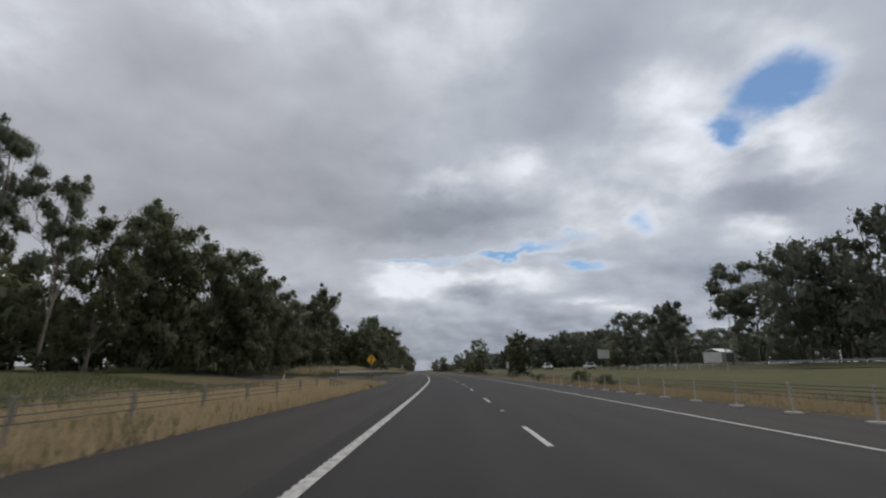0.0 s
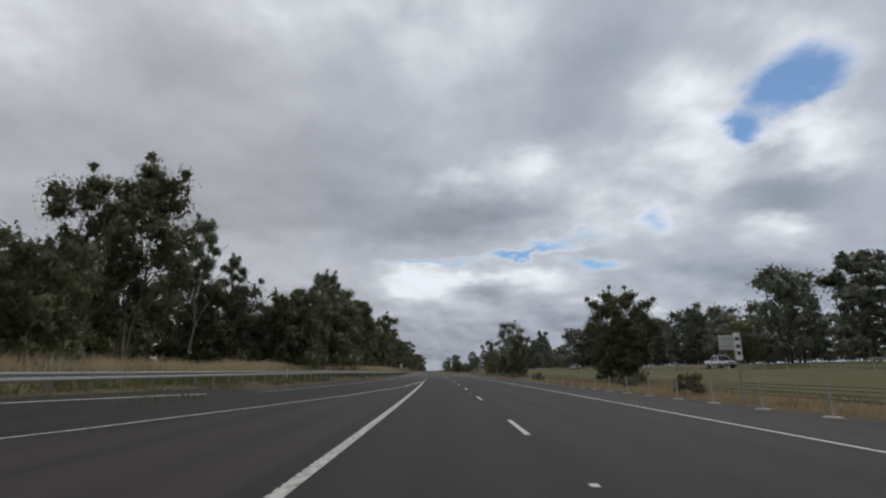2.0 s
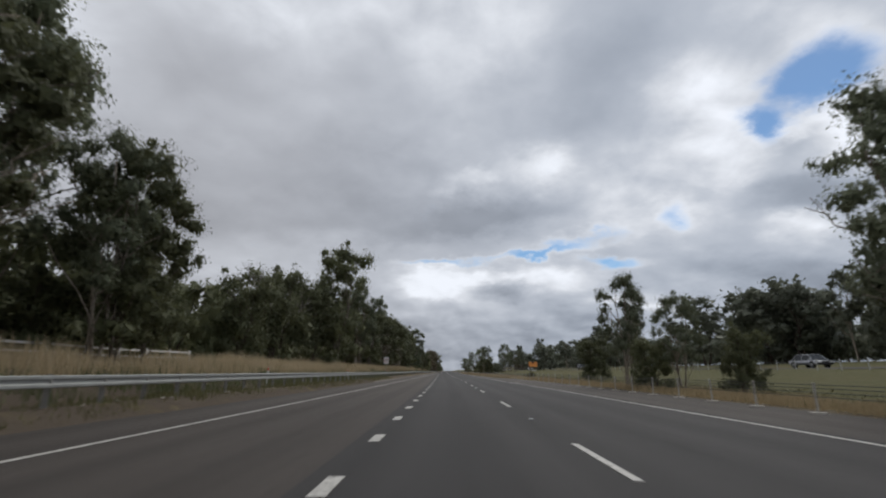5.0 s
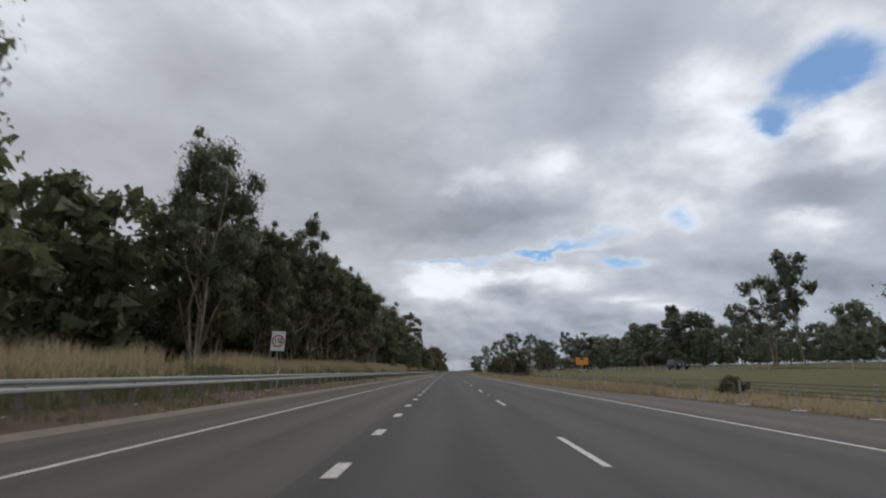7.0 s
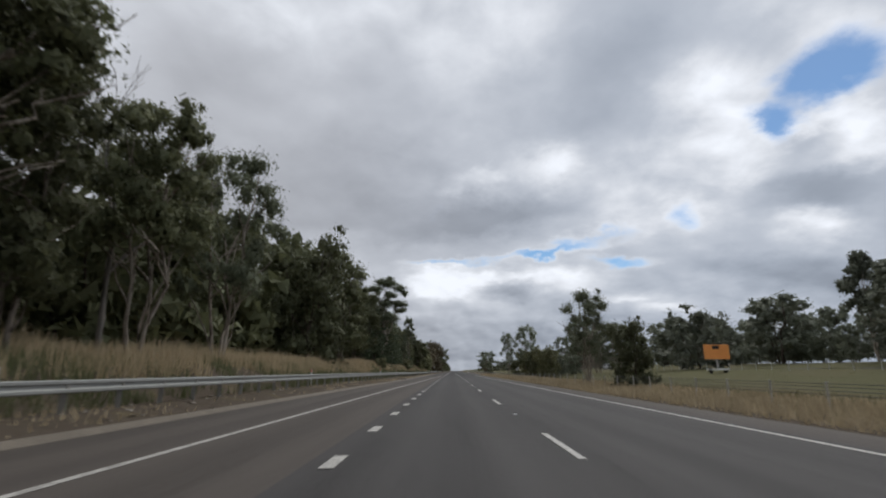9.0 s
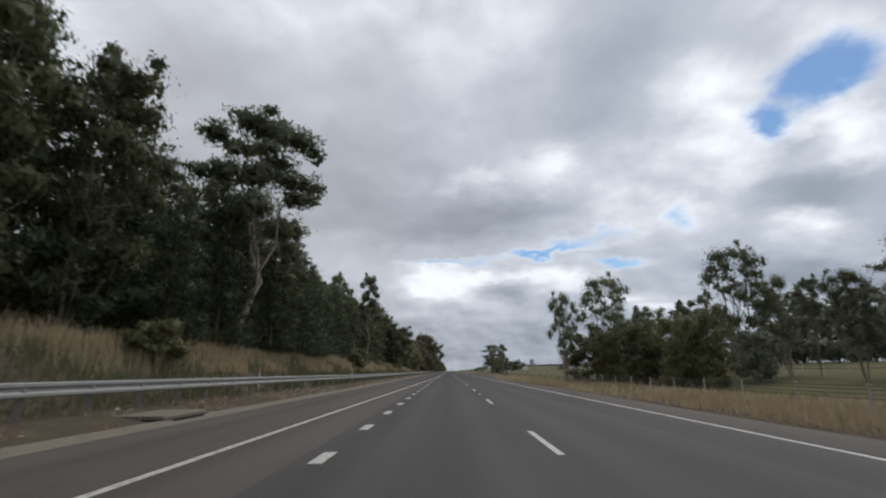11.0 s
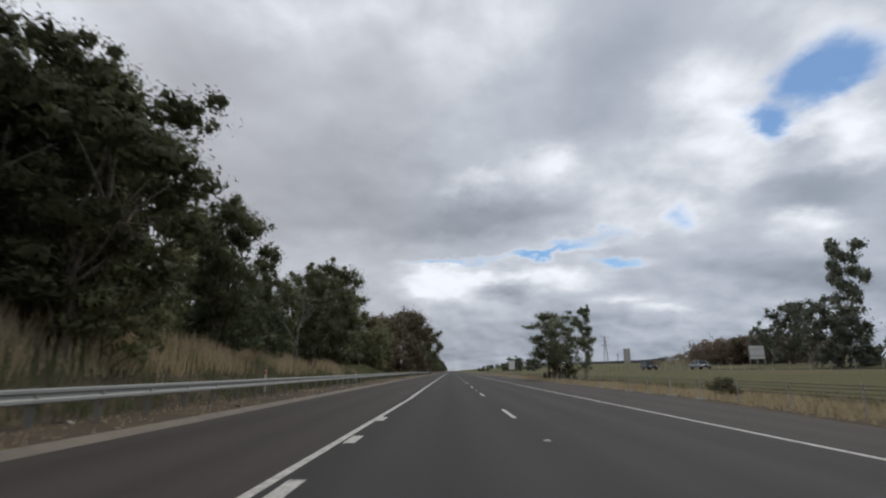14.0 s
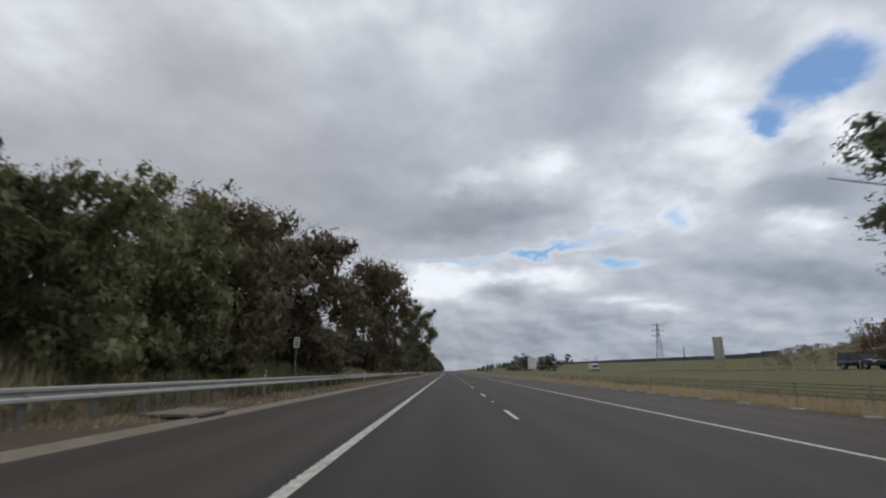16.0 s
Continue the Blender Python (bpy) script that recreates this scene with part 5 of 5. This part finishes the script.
big_board(48.5, 141, 4.6, 3.4, 2.4, PALE_BOARD, "grey back of a large road sign on two legs")
big_board(50, 498, 3.1, 2.4, 2.1, PALE_BOARD, "pale grey back of a road sign by the far carriageway", legs=3)
big_board(27, 640, 1.8, 2.6, 3.6, WHITE, "white roadside information sign on two legs")


def message_board(l, y):
    z0 = ground_z(l, y)
    s = thing("message_board", on_road(l, y, z0), "orange-backed portable message board on a trailer", "road sign")
    part("mast", boxed(0, 0.1, 1.1, 0.18, 0.18, 1.5), STEEL_DULL, s)
    part("panel", boxed(0, 0, 2.45, 2.9, 0.22, 1.7, bevel=0.03), ORANGE, s)
    part("trailer", boxed(0, 0.1, 0.42, 1.9, 1.6, 0.22, bevel=0.03), WHITE, s)
    part("solar_panel", boxed(0.1, 0.0, 3.4, 0.9, 0.7, 0.05), BLACK, s)
    part("sticker", boxed(-0.1, -0.115, 2.95, 0.8, 0.012, 0.35), BLACK, s)
    for x in (-0.85, 0.85):
        part("wheel", rod(bmesh.new(), (x - 0.1, 0.1, 0.28), (x + 0.1, 0.1, 0.28), 0.3, seg=14), TYRE, s)


message_board(31.2, 325.5)


# ---------- vehicles on the far carriageway, facing the other way ----------
def car(l, y, paint, label, length=4.6, width=1.85, height=1.65, cab=(0.12, 0.82, 0.26, 0.9), tray=False, cargo=False):
    """cab: bottom rear, bottom front, top rear, top front of the cabin as shares of the length from the tail."""
    c = thing("car", on_road(l, y, ground_z(l, y) + 0.035, 180), label, "car", "cars on the far carriageway")
    r = 0.36
    hood = height * 0.56
    half = length / 2
    bm = bmesh.new()
    side = [(-half, 0.42), (-half + 0.05, hood * 0.98), (half * 0.35, hood), (half - 0.12, hood * 0.9), (half, hood * 0.62), (half - 0.04, 0.34), (-half + 0.1, 0.34)]
    rows = [[bm.verts.new((x, yy, z)) for yy, z in side] for x in (-width / 2, width / 2)]
    n = len(side)
    for k in range(n):
        bm.faces.new((rows[0][k], rows[0][(k + 1) % n], rows[1][(k + 1) % n], rows[1][k]))
    bm.faces.new(rows[0])
    bm.faces.new(rows[1][::-1])
    bmesh.ops.recalc_face_normals(bm, faces=bm.faces[:])
    bmesh.ops.bevel(bm, geom=bm.edges[:], offset=0.06, segments=2, affect="EDGES")
    part("body", bm, paint, c, smooth=True)
    bm = bmesh.new()
    a, b, d, e = [-half + s * length for s in (cab[0], cab[1], cab[2], cab[3] - 0.22)]
    low = [bm.verts.new((x * width * 0.47, yy, hood - 0.02)) for x, yy in ((-1, a), (1, a), (1, b), (-1, b))]
    top = [bm.verts.new((x * width * 0.39, yy, height - 0.05)) for x, yy in ((-1, d), (1, d), (1, e), (-1, e))]
    for k in range(4):
        bm.faces.new((low[k], low[(k + 1) % 4], top[(k + 1) % 4], top[k]))
    bm.faces.new(top)
    part("windows", bm, GLASS_DARK, c, "dark tinted glass")
    part("roof", boxed(0, (d + e) / 2, height - 0.03, width * 0.8, abs(e - d) + 0.12, 0.07, bevel=0.03), paint, c)
    for sx in (-1, 1):
        for q in (0.0, 0.5, 1.0):
            yb, yt = a + (b - a) * q, d + (e - d) * q
            part("pillar", rod(bmesh.new(), (sx * width * 0.475, yb, hood - 0.02), (sx * width * 0.395, yt, height - 0.03), 0.045, seg=6), paint, c)
        for yy in (-half * 0.62, half * 0.62):
            w = part("wheel", rod(bmesh.new(), (sx * width * 0.37, yy, r - 0.02), (sx * width * 0.51, yy, r - 0.02), r, seg=18), TYRE, c)
            part("rim", rod(bmesh.new(), (sx * width * 0.5, yy, r - 0.02), (sx * width * 0.52, yy, r - 0.02), r * 0.6, seg=12), STEEL, w)
        part("headlight", boxed(sx * width * 0.36, half - 0.03, hood * 0.78, 0.36, 0.08, 0.16, bevel=0.02), LAMP_LENS, c)
        part("mirror", boxed(sx * width * 0.55, b - 0.15, hood + 0.1, 0.2, 0.1, 0.14, bevel=0.03), paint, c)
    part("bumper", boxed(0, half - 0.02, 0.45, width * 0.94, 0.14, 0.22, bevel=0.04), BLACK, c)
    part("grille", boxed(0, half - 0.015, hood * 0.76, width * 0.44, 0.06, 0.17, bevel=0.02), BLACK, c)
    if tray:
        part("tray", boxed(0, -half * 0.58, hood + 0.04, width * 0.96, length * 0.36, 0.12, bevel=0.02), paint, c)
    if cargo:
        part("cargo_box", boxed(0, -half * 0.42, hood + 0.62, width * 1.05, length * 0.5, 1.4, bevel=0.03), WHITE, c)


SUV = (0.02, 0.72, 0.06, 0.8)
UTE = (0.34, 0.76, 0.42, 0.84)
car(far_centre(131) + 3.4, 131, CAR_WHITE, "white dual-cab utility on the far carriageway", 5.2, 1.9, 1.8, UTE, tray=True)
car(far_centre(152) - 1.6, 152, CAR_WHITE, "white four-wheel drive with a dark bull bar", 4.9, 1.95, 1.95, SUV)
car(far_centre(205) + 2, 205, CAR_SILVER, "silver sedan on the far carriageway", 4.7, 1.85, 1.48)
car(far_centre(297) - 1.6, 297, CAR_DARK, "black four-wheel drive passing on the far carriageway", 4.8, 1.9, 1.75, SUV)
car(far_centre(411) + 1.5, 411, CAR_WHITE, "white hatchback on the far carriageway", 4.4, 1.8, 1.5)
car(far_centre(509) + 2.4, 509, CAR_SILVER, "silver wagon on the far carriageway", 4.7, 1.85, 1.6)
car(far_centre(531) + 1.5, 531, CAR_DARK, "black four-wheel drive on the far carriageway", 4.9, 1.95, 1.8, SUV)
car(far_centre(640) + 3, 640, CAR_WHITE, "white delivery truck with a box body", 5.6, 1.95, 1.9, UTE, cargo=True)
car(far_centre(700) + 2, 700, CAR_DARK, "dark sedan far off on the other carriageway", 4.6, 1.85, 1.5)


# ---------- distance: pylon, silos ----------
def pylon(l, y, h):
    p = thing("power_pylon", on_road(l, y, ground_z(l, y)), "grey lattice power pylon on the horizon", "pylon")
    bm = bmesh.new()
    legs = [Vector((sx * h * 0.075, sy * h * 0.075, 0)) for sx, sy in ((-1, -1), (1, -1), (1, 1), (-1, 1))]
    levels = [legs]
    for f in (0.2, 0.38, 0.54, 0.68, 0.8, 0.9, 1.0):
        w = h * (0.075 * (1 - f) ** 1.2 + 0.012)
        levels.append([Vector((sx * w, sy * w, h * f)) for sx, sy in ((-1, -1), (1, -1), (1, 1), (-1, 1))])
    for a, b in zip(levels, levels[1:]):
        for k in range(4):
            rod(bm, a[k], b[k], h * 0.0055, seg=4)
            rod(bm, a[k], b[(k + 1) % 4], h * 0.003, seg=4)
            rod(bm, b[k], b[(k + 1) % 4], h * 0.003, seg=4)
    part("tower", bm, STEEL_DULL, p)
    for f in (0.68, 0.82, 0.97):
        part("cross_arm", rod(rod(bmesh.new(), (-h * 0.17, 0, h * f), (h * 0.17, 0, h * f), h * 0.006, seg=4), (-h * 0.17, 0, h * f), (0, 0, h * (f + 0.04)), h * 0.004, seg=4), STEEL_DULL, p)


pylon(69, 641, 16.3 - ground_z(69, 641))
pole = thing("utility_pole", on_road(68, 622, ground_z(68, 622)), "short dark wooden pole in the paddock", "pole")
part("pole", rod(bmesh.new(), (0, 0, -0.3), (0, 0, 4.2), 0.16, 0.13), plain("tarred_timber", (0.05, 0.045, 0.04), 0.9), pole)


def twin_board(l, y, top):
    z0 = ground_z(l, y)
    s = thing("tall_sign", on_road(l, y, z0), "tall pale sign of two upright panels by the far carriageway", "road sign")
    for x in (-0.58, 0.58):
        part("panel", boxed(x, 0, (top - z0 + 0.9) / 2, 1.08, 0.12, top - z0 - 0.9, bevel=0.02), PALE_CONCRETE, s)
        part("post", rod(bmesh.new(), (x, 0.12, -0.4), (x, 0.12, top - z0 - 0.2), 0.07), STEEL_DULL, s)


twin_board(60, 588, 8.6)


def skyline_wall():
    y0 = 588.0
    w = thing("boundary_wall", on_road(73, y0, ground_z(73, y0)), "long dark low wall along the ridge", "wall")
    inv = w.matrix_basis.inverted()
    panel = boxed(0, 3.0, 0.45, 0.25, 5.96, 1.3, bevel=0.02)
    me = bm_mesh(panel, plain("dark_wall", (0.09, 0.095, 0.105), 0.9))
    for y in np.arange(y0, 860, 6.0):
        link("wall_panel", me, w, inv @ on_road(73, y, ground_z(73, y + 3.0)))


skyline_wall()

# ---------- road studs ----------
stud_bm = box(bmesh.new(), 0, 0, 0.01, 0.11, 0.1, 0.022, 0.006)
stud_mesh = bm_mesh(stud_bm, WHITE)
for i in range(-1, 40):
    link("road_stud", stud_mesh, lane_marks, on_road(1.73, PHASE + 7.5 + 24.0 * i, 0.016))

# ---------- grass and low plants ----------
def patchy(ls, ys, size):
    """Smooth random values between about -1 and 1 over the plan."""
    table = rng.uniform(-1, 1, (64, 64))
    u, v = ls / size + 700.3, ys / size + 900.7
    i, k = np.floor(u).astype(int), np.floor(v).astype(int)
    a, b = u - i, v - k
    a, b = a * a * (3 - 2 * a), b * b * (3 - 2 * b)
    p, q, r, s = table[i % 64, k % 64], table[(i + 1) % 64, k % 64], table[i % 64, (k + 1) % 64], table[(i + 1) % 64, (k + 1) % 64]
    return (p * (1 - a) + q * a) * (1 - b) + (r * (1 - a) + s * a) * b


def blades(name, lf0, lf1, y0, y1, count, tall, mat, label, wide=0.02, lean=0.3, patch=0.5):
    """Many single blades in uneven patches between two lateral lines."""
    ys = rng.uniform(y0, y1, count)
    f = rng.uniform(0, 1, count)
    grid = np.arange(y0, y1 + 2, 1.0)
    a = np.interp(ys, grid, [lf0(q) for q in grid])
    b = np.interp(ys, grid, [lf1(q) for q in grid])
    ls = a + (b - a) * f
    spread = patchy(ls, ys, 1.3) + 0.7 * patchy(ls, ys, 4.7)
    keep = spread + rng.normal(size=count) * 0.35 > -patch
    ls, ys = ls[keep], ys[keep]
    n = len(ls)
    xs = ls + np.interp(ys, _ys, _xs)
    z = on_ground(ls, ys) - 0.03
    h = tall * rng.uniform(0.45, 1.1, n) * (0.95 + 0.35 * patchy(ls, ys, 2.2))
    w = wide * rng.uniform(0.7, 1.4, n)
    az = rng.uniform(0, 6.283, n)
    tip = rng.normal(size=(n, 2)) * lean * h[:, None] * 0.6
    v = np.zeros((n, 3, 3))
    v[:, 0] = np.stack([xs - w * np.cos(az), ys - w * np.sin(az), z], 1)
    v[:, 1] = np.stack([xs + w * np.cos(az), ys + w * np.sin(az), z], 1)
    v[:, 2] = np.stack([xs + tip[:, 0], ys + tip[:, 1], z + h], 1)
    me = bpy.data.meshes.new(name)
    me.vertices.add(3 * n)
    me.loops.add(3 * n)
    me.polygons.add(n)
    me.vertices.foreach_set("co", v.astype(np.float32).ravel())
    me.loops.foreach_set("vertex_index", np.arange(3 * n, dtype=np.int32))
    me.polygons.foreach_set("loop_start", np.arange(0, 3 * n, 3, dtype=np.int32))
    me.materials.append(mat)
    me.update(calc_edges=True)
    tagged(new(name, me), label, "grass", kind="stuff")


blades("tall_grass", lambda y: rail_at(y) - 7.0, lambda y: rail_at(y) - 2.0, 68, 468, 165000, 1.05, STRAW, "tall dry straw-coloured grass on the bank behind the guardrail", patch=0.28)
blades("bank_grass", lambda y: rail_at(y) - 5.0, lambda y: rail_at(y) - 1.6, 466, 560, 24000, 0.75, FRESH_BLADES, "grey-green grass on the bank before the hedge")
blades("bank_tufts", lambda y: rail_at(y) - 4.0, lambda y: rail_at(y) - 1.2, 466, 560, 12000, 0.85, STRAW, "straw-coloured tufts in the green bank", patch=-0.45)
blades("low_grass", lambda y: rail_at(y) - 3.6, lambda y: rail_at(y) - 0.5, 68, 560, 95000, 0.62, FRESH_BLADES, "low green grass behind the guardrail")
blades("rail_weeds", lambda y: rail_at(y) - 0.8, lambda y: seal_left(y) - 0.3, 74, 225, 22000, 0.3, GREEN_BLADES, "dull weeds on both sides of the guardrail", patch=0.2)
blades("kerb_weeds", lambda y: rail_at(y) - 0.6, lambda y: seal_left(y) - 0.6, 225, 560, 14000, 0.2, STRAW, "sparse dead weeds under the guardrail", patch=-0.35)
blades("verge_grass", lambda y: -10.5, lambda y: -5.3, -20, 37, 42000, 0.55, GOLD_STRAW, "dry golden grass on the verge")
blades("verge_green", lambda y: -10.5, lambda y: -5.5, -20, 40, 22000, 0.3, FRESH_BLADES, "green shoots between the dry verge grass", patch=0.0)
blades("gore_grass", lambda y: max(gore_line(max(y, 44)) + 1.2, -14.0), lambda y: -5.6, 40, 51, 12000, 0.5, GOLD_STRAW, "dry grass between ramp and freeway")
blades("paddock_grass", lambda y: -24, lambda y: -10, -20, 36, 30000, 0.3, FRESH_BLADES, "green grass on the flat paddock")
blades("wood_edge_grass", lambda y: -24, lambda y: max(-23.9, left_line(max(y, 52)) - 2.5), 36, 72, 30000, 0.4, FRESH_BLADES, "grass before the wood")
blades("median_grass", lambda y: seal_right(y) + 0.2, lambda y: 15.0, -20, 220, 52000, 0.45, GOLD_STRAW, "dry golden grass along the median barrier")
blades("median_straw", lambda y: seal_right(y) + 0.2, lambda y: 15.5, 220, 560, 72000, 0.45, STRAW, "pale straw grass along the median barrier")
blades("median_green", lambda y: seal_right(y) + 0.8, lambda y: 17.0, -20, 560, 50000, 0.34, GREEN_BLADES, "olive grass between the dry stalks of the median", patch=0.1)
blades("barrier_grass", lambda y: seal_right(y) + 0.1, lambda y: 13.5, 232, 350, 22000, 0.5, STRAW, "long straw grass hiding the feet of the median barrier", patch=0.9)
blades("median_meadow", lambda y: 13.0, lambda y: 19.0, 0, 560, 60000, 0.2, GREEN_BLADES, "olive grass across the wide median", patch=0.8)
blades("far_straw", lambda y: 19.0, lambda y: far_centre(y) - 5.0, 0, 560, 16000, 0.16, GREEN_BLADES, "thin olive grass towards the far carriageway", patch=0.2)


def litter(y0, y1, count):
    """Scraps of bark and paper lying under the guardrail."""
    bm = bmesh.new()
    for _ in range(count):
        y = rng.uniform(y0, y1)
        l = rng.uniform(rail_at(y) - 0.3, seal_left(y) - 0.5)
        m = on_road(l, y, ground_z(l, y) + 0.02) @ pose(0, 0, 0, rng.normal() * 12, rng.normal() * 12, rng.uniform(0, 360))
        w, d = rng.uniform(0.02, 0.06), rng.uniform(0.05, 0.16)
        vs = [bm.verts.new(m @ Vector(p)) for p in ((-w, -d, 0), (w * 0.8, -d * 0.7, 0.02), (w, d, 0.0), (-w * 0.7, d * 0.8, 0.03))]
        bm.faces.new(vs)
    tagged(new("litter", bm_mesh(bm, plain("bleached_scraps", (0.4, 0.36, 0.31), 0.9, 0.0, 0.5, 2.0))), "pale scraps of bark and paper under the guardrail", "litter", kind="stuff")


litter(90, 560, 420)
for l, y, h in ((12.2, 38, 1.0), (12.6, 46, 1.3), (12.0, 61, 0.9), (13, 72, 0.8), (12.5, 84, 1.1), (13.5, 95, 0.8), (12.2, 121, 1.0), (-11.2, 344, 1.6), (-10.9, 385, 1.9), (-11.4, 389, 2.2), (-10.6, 499, 1.6), (-10.8, 493, 1.3), (14, 232, 1.0), (13.4, 440, 1.0)):
    plant(SHRUB, l, y, h, 1.1)
for proto in HEIGHT:
    for o in (*proto.children_recursive, proto):
        bpy.data.objects.remove(o)
